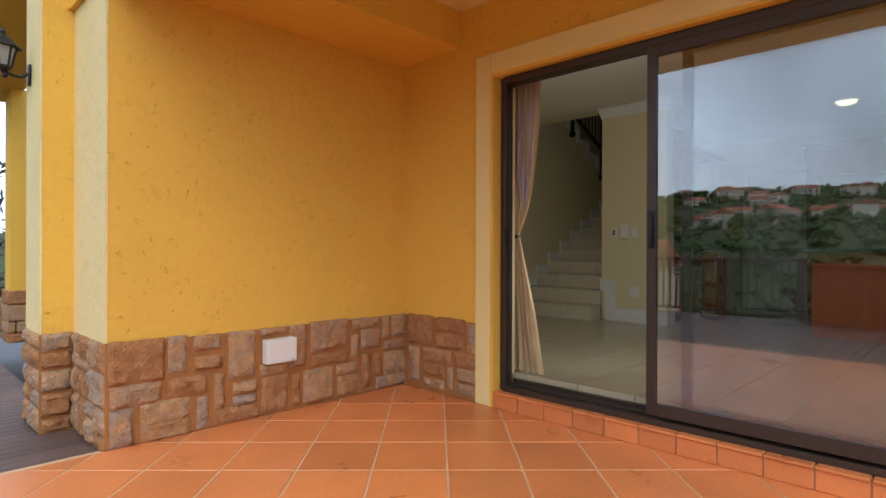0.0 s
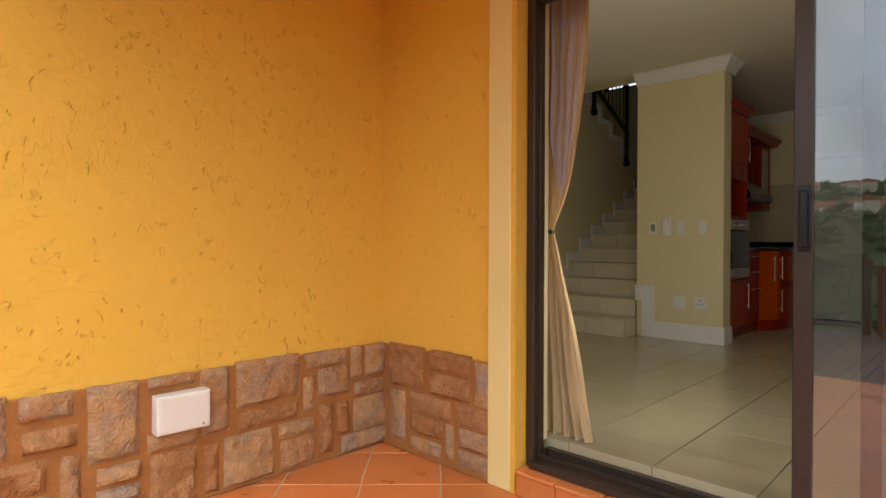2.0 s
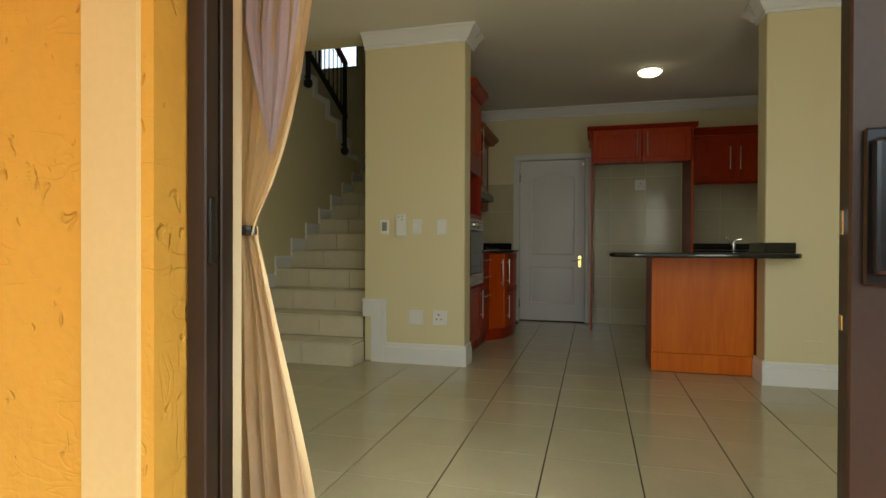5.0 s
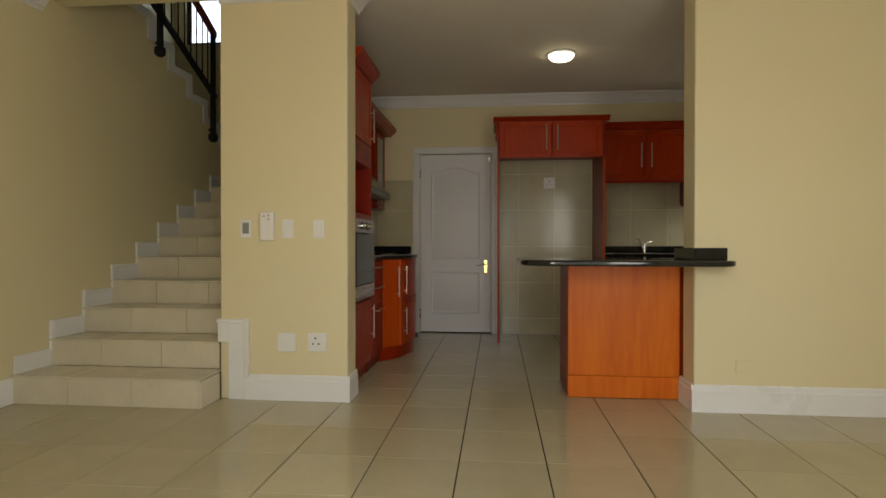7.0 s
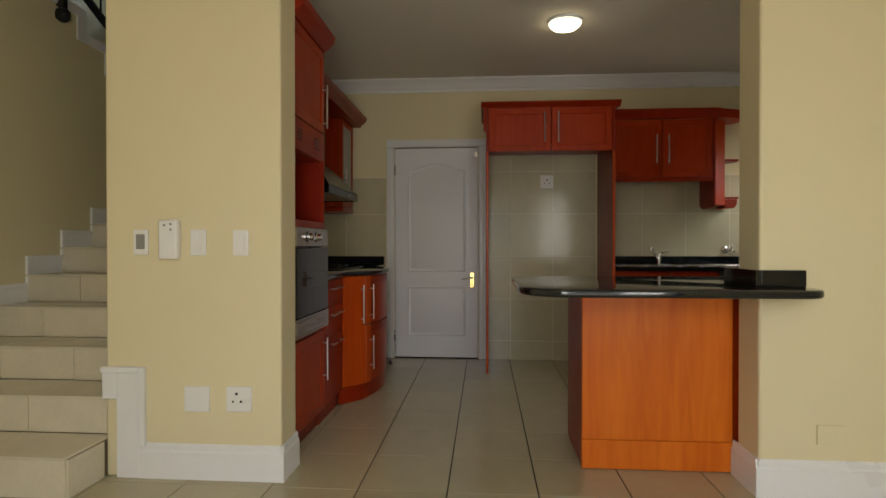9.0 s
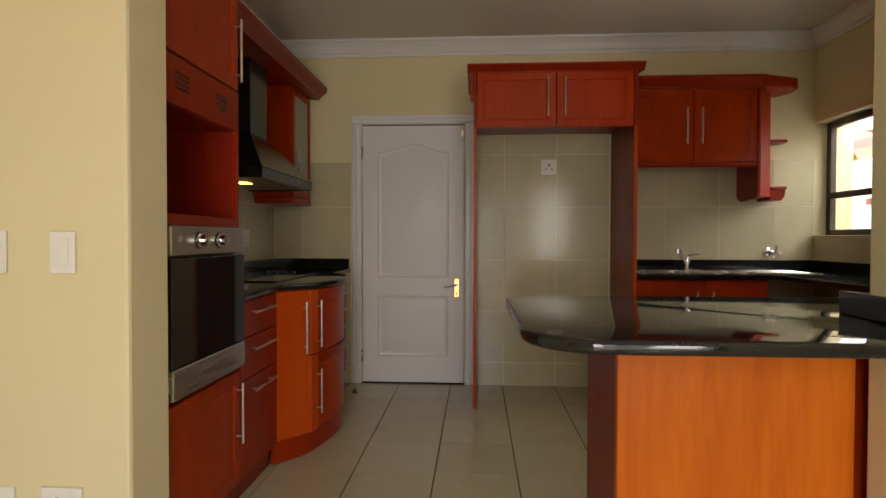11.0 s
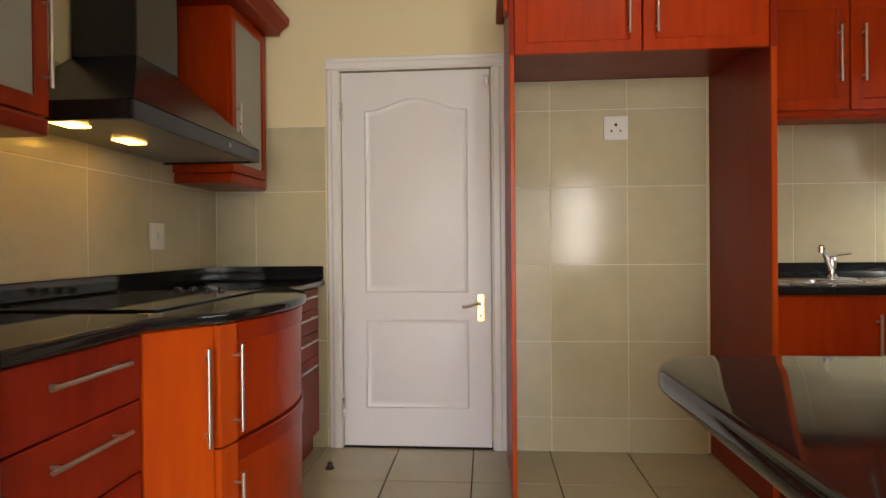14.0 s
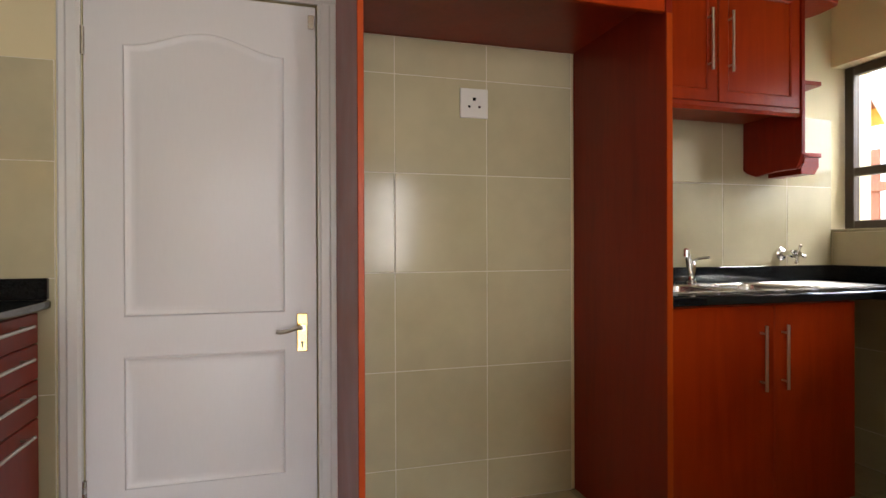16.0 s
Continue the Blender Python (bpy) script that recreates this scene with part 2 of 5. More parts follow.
CHROME = mat("chrome", (0.78, 0.78, 0.78), rough=0.08, metal=1.0, vary=0.02, bump=0.0)
SATIN = mat("satin_steel_bar", (0.60, 0.58, 0.54), rough=0.3, metal=1.0, vary=0.02, bump=0.0)
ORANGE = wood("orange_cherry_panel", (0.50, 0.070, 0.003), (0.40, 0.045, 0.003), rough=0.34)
BRASS = mat("polished_brass", (0.80, 0.56, 0.20), rough=0.15, metal=1.0, vary=0.04, bump=0.0)
BLACK = mat("black_enamel", (0.012, 0.012, 0.014), rough=0.22, vary=0.2, bump=0.02)
BLACKGLASS = mat("black_glass", (0.008, 0.008, 0.009), rough=0.04, vary=0.1, bump=0.0, rough_vary=0.01)
BRONZE = mat("bronze_aluminium", (0.055, 0.040, 0.030), rough=0.38, metal=0.35, vary=0.15, scale=10, bump=0.05)
IRON = mat("black_wrought_iron", (0.014, 0.013, 0.013), rough=0.5, metal=0.3, vary=0.3, scale=20, bump=0.2)
PLASTIC = mat("white_plastic", (0.80, 0.79, 0.75), rough=0.35, vary=0.02, bump=0.0)
GREYPLASTIC = mat("grey_plastic", (0.25, 0.25, 0.23), rough=0.4, vary=0.05, bump=0.0)
FABRIC = mat("beige_curtain_cloth", (0.82, 0.66, 0.41), rough=0.95, vary=0.07, scale=12, fine=420, bump=0.25, depth=0.001, spec=0.1)
LINING = mat("lilac_white_lining", (0.78, 0.70, 0.70), rough=0.9, vary=0.05, scale=8, fine=420, bump=0.2, depth=0.001, spec=0.1)
DECK = mat("dark_deck_timber", (0.115, 0.070, 0.055), rough=0.6, vary=0.28, scale=5, fine=60, bump=0.4, stretch=(0.15, 2, 2), random_tint=0.22)
FENCE = mat("stained_fence_timber", (0.25, 0.075, 0.035), rough=0.7, vary=0.2, scale=5, fine=50, bump=0.3, stretch=(2, 2, 0.2), random_tint=0.12)
ROOFTILE = mat("clay_roof_tile", (0.38, 0.12, 0.06), rough=0.8, vary=0.2, scale=3, bump=0.3)
LEAF = mat("hill_foliage", (0.055, 0.085, 0.030), rough=0.9, vary=0.5, scale=0.08, fine=0.7, bump=0.6, depth=0.5, random_tint=0.25, spec=0.1)
SHRUBLEAF = mat("shrub_leaf", (0.060, 0.055, 0.040), rough=0.5, vary=0.4, scale=6, fine=40, bump=0.1, island=0.4)
GRASS = mat("hill_grass", (0.075, 0.095, 0.045), rough=1.0, vary=0.45, scale=0.03, fine=0.25, bump=0.4, depth=0.4, spec=0.05)
HOUSEWALL = mat("far_house_wall", (0.62, 0.52, 0.40), rough=0.9, vary=0.1, scale=0.4, bump=0.1, random_tint=0.25)
PANE = glass("window_glass")
TINTED = glass("tinted_door_glass", (0.74, 0.77, 0.77), 0.0, 2.1)
FROST = mat("frosted_glass", (0.34, 0.36, 0.33), rough=0.35, vary=0.05, scale=4, bump=0.03)
LAMPGLOW = glow("warm_lamp_glow", (1.0, 0.86, 0.55), 3.0)
HOODGLOW = glow("hood_lamp_glow", (1.0, 0.52, 0.07), 2.4)

# ---- mesh tools ----


def bm_new():
    return bmesh.new()


def box(bm, x0, x1, y0, y1, z0, z1, bevel=0.0, seg=1):
    v = [bm.verts.new(p) for p in ((x0, y0, z0), (x1, y0, z0), (x1, y1, z0), (x0, y1, z0), (x0, y0, z1), (x1, y0, z1), (x1, y1, z1), (x0, y1, z1))]
    f = [bm.faces.new([v[i] for i in q]) for q in ((3, 2, 1, 0), (4, 5, 6, 7), (0, 1, 5, 4), (1, 2, 6, 5), (2, 3, 7, 6), (3, 0, 4, 7))]
    if bevel:
        edges = {e for face in f for e in face.edges}
        bmesh.ops.bevel(bm, geom=list(edges), offset=bevel, segments=seg, affect="EDGES", profile=0.5)
    return bm


def prism(bm, outline, axis, a, b, bevel=0.0, seg=2):
    """A flat outline drawn out from a to b along an axis. The outline's pairs are the two other axes in order."""
    def at(p, d):
        q = list(p)
        q.insert(axis, d)
        return q
    lo, hi = [bm.verts.new(at(p, a)) for p in outline], [bm.verts.new(at(p, b)) for p in outline]
    n = len(outline)
    faces = [bm.faces.new(lo[::-1]), bm.faces.new(hi)]
    faces += [bm.faces.new((lo[i], lo[(i + 1) % n], hi[(i + 1) % n], hi[i])) for i in range(n)]
    bmesh.ops.recalc_face_normals(bm, faces=faces)
    if bevel:
        edges = {e for f in faces[:2] for e in f.edges}
        bmesh.ops.bevel(bm, geom=list(edges), offset=bevel, segments=seg, affect="EDGES", profile=0.6)
    return bm


def rod(bm, a, b, r, sides=10, r2=None):
    a, b = Vector(a), Vector(b)
    d = b - a
    m = Matrix.Translation((a + b) / 2) @ d.to_track_quat("Z", "Y").to_matrix().to_4x4()
    bmesh.ops.create_cone(bm, cap_ends=True, segments=sides, radius1=r, radius2=r if r2 is None else r2, depth=d.length, matrix=m)
    return bm


def tube(bm, points, r, sides=8):
    for a, b in zip(points, points[1:]):
        rod(bm, a, b, r, sides)
    for p in points[1:-1]:
        bmesh.ops.create_uvsphere(bm, u_segments=sides, v_segments=6, radius=r, matrix=Matrix.Translation(p))
    return bm


def lathe(bm, profile, centre, axis="Z", sides=24):
    """A turned body from pairs of radius and height."""
    rings = []
    turn = {"Z": Matrix(), "X": Matrix.Rotation(radians(90), 4, "Y"), "Y": Matrix.Rotation(radians(90), 4, "X")}[axis]
    for r, h in profile:
        rings.append([bm.verts.new(Vector(centre) + turn @ Vector((r * math.cos(2 * math.pi * k / sides), r * math.sin(2 * math.pi * k / sides), h))) for k in range(sides)])
    faces = []
    for a, b in zip(rings, rings[1:]):
        faces += [bm.faces.new((a[k], a[(k + 1) % sides], b[(k + 1) % sides], b[k])) for k in range(sides)]
    faces += [bm.faces.new(rings[0][::-1]), bm.faces.new(rings[-1])]
    bmesh.ops.recalc_face_normals(bm, faces=faces)
    return bm


def mesh_of(name, bm, material, smooth=False):
    me = bpy.data.meshes.new(name)
    bm.to_mesh(me)
    bm.free()
    me.materials.append(material)
    if smooth:
        for p in me.polygons:
            p.use_smooth = True
        me.set_sharp_from_angle(angle=radians(38))
    return me


def thing(name, base, label, category, group=""):
    ob = new(name)
    ob.empty_display_size = 0.05
    ob.matrix_basis = Matrix.Translation(base)
    return tagged(ob, label, category, group)


def part(name, bm, material, parent, label="", smooth=False):
    ob = new(name, mesh_of(name, bm, material, smooth))
    ob.parent = parent
    if parent.data is None:
        ob.matrix_parent_inverse = parent.matrix_basis.inverted()
    return tagged(ob, label)


def solid(name, bm, material, label, category, kind="", group="", smooth=False):
    return tagged(new(name, mesh_of(name, bm, material, smooth)), label, category, group, kind)


def pieces(name, parent, mesh, places):
    for p in places:
        ob = new(name, mesh)
        ob.location = p
        ob.parent = parent


def cut(bm, co, no):
    """Keeps the side of a plane that its normal points away from, and closes the cut."""
    geom = bm.verts[:] + bm.edges[:] + bm.faces[:]
    r = bmesh.ops.bisect_plane(bm, geom=geom, plane_co=co, plane_no=no, clear_outer=True)
    edges = [e for e in r["geom_cut"] if isinstance(e, bmesh.types.BMEdge)]
    if edges:
        bmesh.ops.holes_fill(bm, edges=edges)


# ---- plan ----
X_EXT, X_IN = 3.105, 3.30          # outer and inner face of the patio wall
PIER, PIER_BACK = 6.60, 6.81      # wall between living room and kitchen
X_BACK = 9.50                     # kitchen's end wall
Y_STAIR_L, Y_STAIR_R = 5.03, 3.77
Y_KIT_L, Y_KIT_R = 3.56, -0.62
CEIL_Z, PATIO_Z, DECK_Z = 2.70, -0.222, -0.25
DOOR_Y0, DOOR_Y1, DOOR_TOP = 0.10, 2.69, 2.13

# ---- structure: house ----
b = bm_new()
box(b, X_IN, 10.5, -2.7, 6.4, -0.30, -0.006)
floor = solid("floor", b, GROUT, "dark-grouted floor slab under polished beige tiles", "floor", "structure")

b = bm_new()
for q in ((X_IN - 0.02, PIER, -2.7, Y_STAIR_L), (PIER, X_BACK + 0.1, -2.7, Y_STAIR_R - 0.1)):
    box(b, *q, CEIL_Z, CEIL_Z + 0.22)
box(b, PIER, 10.5, Y_STAIR_R - 0.1, 6.5, 5.3, 5.45)
ceiling = solid("ceiling", b, CEIL, "off-white painted plaster ceiling", "ceiling", "structure")

b = bm_new()
box(b, X_EXT, X_IN, DOOR_Y1 + 0.03, 5.2, -0.5, 3.4)
box(b, X_EXT, X_IN, -3.2, DOOR_Y0, -0.5, 3.4)
box(b, X_EXT, X_IN, DOOR_Y0, DOOR_Y1 + 0.03, DOOR_TOP + 0.025, 3.4)
box(b, X_EXT, X_IN, DOOR_Y0, DOOR_Y1, -0.5, -0.225)
wall_patio = solid("wall_patio", b, YELLOW, "ochre yellow rustic plastered patio wall with a wide door opening", "wall", "structure")
b = bm_new()
box(b, 3.247, 3.276, DOOR_Y1 - 0.042, DOOR_Y1 + 0.0295, 0, DOOR_TOP)
box(b, 3.276, X_IN + 0.02, DOOR_Y1 + 0.002, DOOR_Y1 + 0.0295, 0, DOOR_TOP)
box(b, X_IN + 0.003, X_IN + 0.02, DOOR_Y1 + 0.0295, Y_STAIR_L, 0, CEIL_Z)
box(b, X_IN + 0.003, X_IN + 0.02, -2.6, DOOR_Y0, 0, CEIL_Z)
box(b, X_IN + 0.003, X_IN + 0.02, DOOR_Y0, DOOR_Y1, DOOR_TOP, CEIL_Z)
solid("wall_patio_inside", b, CREAM, "cream painted plaster lining inside the patio wall", "wall", "structure")

b = bm_new()
box(b, X_IN + 0.02, 10.3, Y_STAIR_L, Y_STAIR_L + 0.14, 0, 1.99)
box(b, X_IN + 0.02, 6.84, Y_STAIR_L, Y_STAIR_L + 0.14, 1.99, CEIL_Z + 0.3)
for k in range(8):
    box(b, 9.33 - 0.311 * (k + 1), 9.33 - 0.311 * k, Y_STAIR_L, Y_STAIR_L + 0.14, 1.99, 2.172 + 0.181 * k)
wall_stair_left = solid("wall_stair_left", b, CREAM, "cream painted wall beside the tiled stairs", "wall", "structure")
b = bm_new()
box(b, PIER, PIER_BACK, 2.915, Y_STAIR_R, 0, CEIL_Z, 0.012, 2)
wall_pier = solid("wall_pier", b, CREAM, "cream painted wall pier between stairs and kitchen", "wall", "structure")
b = bm_new()
box(b, PIER_BACK, 10.5, Y_KIT_L, Y_STAIR_R, 0, 5.3)
box(b, PIER, PIER_BACK, Y_KIT_L, Y_STAIR_R, CEIL_Z + 0.22, 5.3)
box(b, PIER, PIER_BACK, Y_STAIR_R, 6.4, CEIL_Z, 5.3)
wall_kitchen_left = solid("wall_kitchen_left", b, CREAM, "cream painted wall between kitchen and stairs", "wall", "structure")
b = bm_new()
box(b, PIER, PIER_BACK, -2.6, 0.772, 0, CEIL_Z, 0.012, 2)
wall_right = solid("wall_right", b, CREAM, "cream painted wall beside the breakfast counter", "wall", "structure")
b = bm_new()
box(b, X_BACK, X_BACK + 0.12, -0.9, 2.03, 0, CEIL_Z)
box(b, X_BACK, X_BACK + 0.12, 2.845, Y_KIT_L, 0, CEIL_Z)
box(b, X_BACK, X_BACK + 0.12, 2.03, 2.845, 2.05, CEIL_Z)
box(b, X_BACK + 0.12, X_BACK + 0.2, 1.9, 3.0, 0, 2.2)
wall_kitchen_end = solid("wall_kitchen_end", b, CREAM, "cream painted kitchen end wall with a door opening", "wall", "structure")
WIN_X0, WIN_X1, WIN_Z0, WIN_Z1 = 7.95, 9.49, 1.18, 2.03
b = bm_new()
box(b, PIER_BACK, WIN_X0, Y_KIT_R - 0.22, Y_KIT_R, 0, CEIL_Z)
box(b, WIN_X0, X_BACK, Y_KIT_R - 0.22, Y_KIT_R, 0, WIN_Z0)
box(b, WIN_X0, X_BACK, Y_KIT_R - 0.22, Y_KIT_R, WIN_Z1, CEIL_Z)
wall_window = solid("wall_window", b, CREAM, "cream painted kitchen wall with a wide window opening", "wall", "structure")
b = bm_new()
box(b, X_IN, PIER_BACK, -2.75, -2.6, 0, CEIL_Z)
solid("wall_living_right", b, CREAM, "plain cream painted living room wall", "wall", "structure")
# stairwell: far wall with a high window, outer wall
b = bm_new()
box(b, 10.3, 10.45, Y_STAIR_R, 5.45, 0, 5.3)
box(b, 10.3, 10.45, 6.15, 6.4, 0, 5.3)
box(b, 10.3, 10.45, 5.45, 6.15, 0, 3.70)
box(b, 10.3, 10.45, 5.45, 6.15, 4.6, 5.3)
box(b, PIER_BACK, 10.45, 6.3, 6.4, 0, 5.3)
solid("wall_stairwell", b, CREAM, "cream painted stairwell wall with a high window", "wall", "structure")

# cornice moulding: a cove profile run along each wall
COVE = [(0, 0), (0, 0.10), (0.10, 0.10), (0.10, 0.086), (0.082, 0.078), (0.055, 0.055), (0.03, 0.022), (0.016, 0.018), (0.016, 0)]


def cove(bm, ax, wall, side, a, b):
    prof = [(wall + side * p, CEIL_Z - 0.115 + 1.15 * z - 0.003) for p, z in COVE]
    if ax == "y":
        prism(bm, prof, 1, a, b)
    else:
        prism(bm, prof, 0, a, b)


def cove_corner(bm, x, y, sx, sy):
    """The mitred block where two coves meet round an outer corner."""
    rows = [[(x + sx * p * k, y + sy * p * (1 - k), CEIL_Z - 0.118 + 1.15 * z) for p, z in COVE[2:]] for k in (0, 1)]
    mid = [(x + sx * p, y + sy * p, CEIL_Z - 0.118 + 1.15 * z) for p, z in COVE[2:]]
    grid = [[bm.verts.new(p) for p in row] for row in (rows[0], mid, rows[1])]
    for a, c in zip(grid, grid[1:]):
        for i in range(len(a) - 1):
            bm.faces.new((a[i], a[i + 1], c[i + 1], c[i]))


b = bm_new()
cove(b, "y", PIER, -1, 2.915, Y_STAIR_R)
cove_corner(b, PIER, 2.915, -1, -1)
cove(b, "x", 2.915, -1, PIER, PIER_BACK + 0.05)
cove(b, "y", PIER, -1, -2.6, 0.772)
cove_corner(b, PIER, 0.772, -1, 1)
cove(b, "x", 0.772, 1, PIER, PIER_BACK)
cove_corner(b, PIER_BACK, 0.772, 1, 1)
cove(b, "y", PIER_BACK, 1, -0.6, 0.772)
cove(b, "y", X_BACK, -1, Y_KIT_R, Y_KIT_L)
cove(b, "x", Y_KIT_L, -1, PIER_BACK, X_BACK)
cove(b, "x", Y_KIT_R, 1, PIER_BACK, X_BACK)
cove(b, "y", X_IN + 0.02, 1, -2.6, Y_STAIR_L)
cove(b, "x", Y_STAIR_L, -1, X_IN, PIER)
solid("cornice", b, WHITE, "white moulded plaster cornice round the ceiling", "cornice", "structure")

# skirting
SKIRT = [(0, 0), (0, 0.165), (0.006, 0.165), (0.010, 0.155), (0.010, 0.135), (0.016, 0.125), (0.018, 0.0)]


def skirt(bm, ax, wall, side, a, b, z=0.0):
    prism(bm, [(wall + side * p, z + q) for p, q in SKIRT], 1 if ax == "y" else 0, a, b)


b = bm_new()
skirt(b, "y", PIER, -1, 2.915 - 0.018, 3.595)
skirt(b, "x", 2.915, -1, PIER - 0.018, PIER_BACK)
skirt(b, "y", PIER, -1, -2.6, 0.790)
skirt(b, "x", 0.772, 1, PIER - 0.018, PIER_BACK + 0.03)
skirt(b, "y", X_IN + 0.02, 1, DOOR_Y1 + 0.02, Y_STAIR_L)
box(b, PIER - 0.018, PIER, 3.595, 3.708, 0.0, 0.497, 0.003)
box(b, PIER - 0.018, PIER, 3.708, 3.780, 0.372, 0.497, 0.003)
box(b, PIER - 0.026, PIER, 3.568, 3.595, 0.150, 0.525, 0.005, 2)
box(b, PIER - 0.022, PIER, 3.595, 3.612, 0.150, 0.497, 0.003)
box(b, PIER - 0.026, PIER, 3.595, 3.785, 0.497, 0.525, 0.005, 2)
solid("baseboard", b, WHITE, "white painted moulded skirting board", "skirting", "structure", smooth=False)

# ---- structure: patio ----
b = bm_new()
box(b, -0.62, X_EXT + 0.05, -3.5, 3.70, -0.5, PATIO_Z - 0.003)
patio = solid("patio_floor", b, TERRAGROUT, "sandy-grouted patio floor under terracotta tiles", "floor", "structure")
b = bm_new()
box(b, 0.905, X_EXT, 3.683, 4.37, -0.5, 3.2)
box(b, 0.725, 1.05, 4.37, 4.80, -0.5, 3.2)
box(b, 1.05, X_EXT, 4.37, 5.2, -0.5, 3.2)
wall_side = solid("wall_patio_side", b, YELLOW, "ochre yellow rustic plastered side wall of the patio", "wall", "structure")
# thin slabs over the wall ends, paled to look lit by the sky
b = bm_new()
box(b, 0.891, 0.9035, 3.685, 4.369, 0.30, 2.42)
box(b, 0.711, 0.7235, 4.372, 4.80, 0.30, 2.95)
solid("pale_wall_face", b, PALE, "plastered end face of the patio wall, coloured paler as if sky-lit", "wall", "structure")
b = bm_new()
box(b, 0.86, X_EXT, 3.03, 5.2, 2.425, 2.95)
box(b, 0.68, 1.30, 4.4, 9.5, 2.82, 3.3)
solid("patio_beam", b, YELLOW, "ochre plastered beam under the patio roof", "beam", "structure")
b = bm_new()
box(b, 0.98, X_EXT, -0.1, 3.03, 2.70, 2.96)
box(b, 0.86, 0.98, -0.1, 3.03, 2.635, 3.05)
solid("patio_roof", b, BAND, "plastered patio roof soffit and edge", "roof", "structure")
b = bm_new()
for y0, y1, z0, z1 in ((DOOR_Y1 + 0.03, 2.857, PATIO_Z, 2.305), (DOOR_Y0 - 0.14, DOOR_Y0 - 0.002, PATIO_Z, 2.305), (DOOR_Y0 - 0.002, DOOR_Y1 + 0.03, DOOR_TOP + 0.025, 2.305)):
    box(b, X_EXT - 0.03, X_EXT - 0.002, y0, y1, z0, z1, 0.006)
solid("door_surround", b, BAND, "cream plaster band round the sliding door opening", "trim", "structure")
b = bm_new()
box(b, X_EXT - 0.026, 3.245, DOOR_Y1 + 0.002, DOOR_Y1 + 0.0295, PATIO_Z, DOOR_TOP + 0.03)
box(b, X_EXT - 0.026, 3.245, DOOR_Y0, DOOR_Y1 + 0.002, DOOR_TOP + 0.002, DOOR_TOP + 0.0245)
solid("door_reveal", b, YELLOW, "ochre plastered reveal of the sliding door opening", "trim", "structure")

# ground, deck and distance
b = bm_new()
bmesh.ops.create_grid(b, x_segments=90, y_segments=90, size=900)
for v in b.verts:
    x, y = v.co.x, v.co.y
    d = math.hypot(x - 3, y - 2)
    rise = max(0.0, (d - 120) / 480.0)
    v.co.z = -3.2 - 6.0 * min(1, max(0, (d - 10) / 90)) + (62 * min(1.0, rise) ** 1.1 + 9 * noise.noise((x * 0.006, y * 0.006, 0.3)) * min(1, d / 200)) * (1 if x < 0 else 0.35)
ground = solid("ground", b, GRASS, "grassy valley ground rising to a built-up hillside", "ground", "structure", smooth=True)
b = bm_new()
box(b, -4.2, 0.90, 3.62, 11.5, -0.6, DECK_Z - 0.03)
box(b, -4.2, -0.62, -4.0, 3.62, -0.6, DECK_Z - 0.03)
box(b, -4.2, 12.0, -4.0, 12.0, -3.4, -0.6)
deck = solid("deck", b, IRON, "dark timber deck on a raised base", "deck", "structure")

# ---- sliding door, window, kitchen door ----


def pane(name, parent, x0, x1, y0, y1, z0, z1, material=PANE):
    b = bm_new()
    box(b, x0, x1, y0, y1, z0, z1)
    ob = part(name, b, material, parent)
    ob.visible_shadow = False
    return ob


sliding = thing("door_1", (3.20, 1.4, -0.105), "bronze aluminium glazed sliding door standing half open", "sliding door")
tagged(sliding, kind="structure")
b = bm_new()
box(b, 3.158, 3.197, DOOR_Y1 - 0.045, DOOR_Y1 - 0.002, -0.104, DOOR_TOP - 0.002, 0.003)
box(b, 3.206, 3.245, DOOR_Y1 - 0.045, DOOR_Y1 - 0.002, -0.104, DOOR_TOP - 0.002, 0.003)
box(b, 3.197, 3.206, DOOR_Y1 - 0.030, DOOR_Y1 - 0.002, -0.104, DOOR_TOP - 0.002)
box(b, 3.128, 3.245, DOOR_Y0 + 0.002, DOOR_Y0 + 0.045, -0.104, DOOR_TOP - 0.002, 0.003)
box(b, 3.128, 3.245, DOOR_Y0 + 0.045, DOOR_Y1 - 0.045, DOOR_TOP - 0.05, DOOR_TOP - 0.002, 0.003)
box(b, 3.122, 3.250, DOOR_Y0 + 0.045, DOOR_Y1 - 0.045, -0.104, -0.070, 0.003)
box(b, 3.2505, 3.2885, DOOR_Y0 + 0.045, DOOR_Y1 - 0.045, -0.104, -0.038, 0.002)
box(b, 3.195, 3.201, DOOR_Y0 + 0.045, DOOR_Y1 - 0.045, -0.066, -0.05)
part("door_frame", b, BRONZE, sliding)


def leaf(x, y0, y1):
    b = bm_new()
    for q in ((y0, y0 + 0.055), (y1 - 0.055, y1)):
        box(b, x - 0.018, x + 0.018, *q, -0.052, DOOR_TOP - 0.045, 0.003)
    for q in ((-0.052, 0.02), (DOOR_TOP - 0.11, DOOR_TOP - 0.045)):
        box(b, x - 0.018, x + 0.018, y0 + 0.055, y1 - 0.055, *q, 0.003)
    ob = part("leaf_frame", b, BRONZE, sliding)
    p = bm_new()
    box(p, x - 0.003, x + 0.003, y0 + 0.05, y1 - 0.05, 0.015, DOOR_TOP - 0.10)
    g = part("pane", p, TINTED, ob)
    g.visible_shadow = False
    return ob


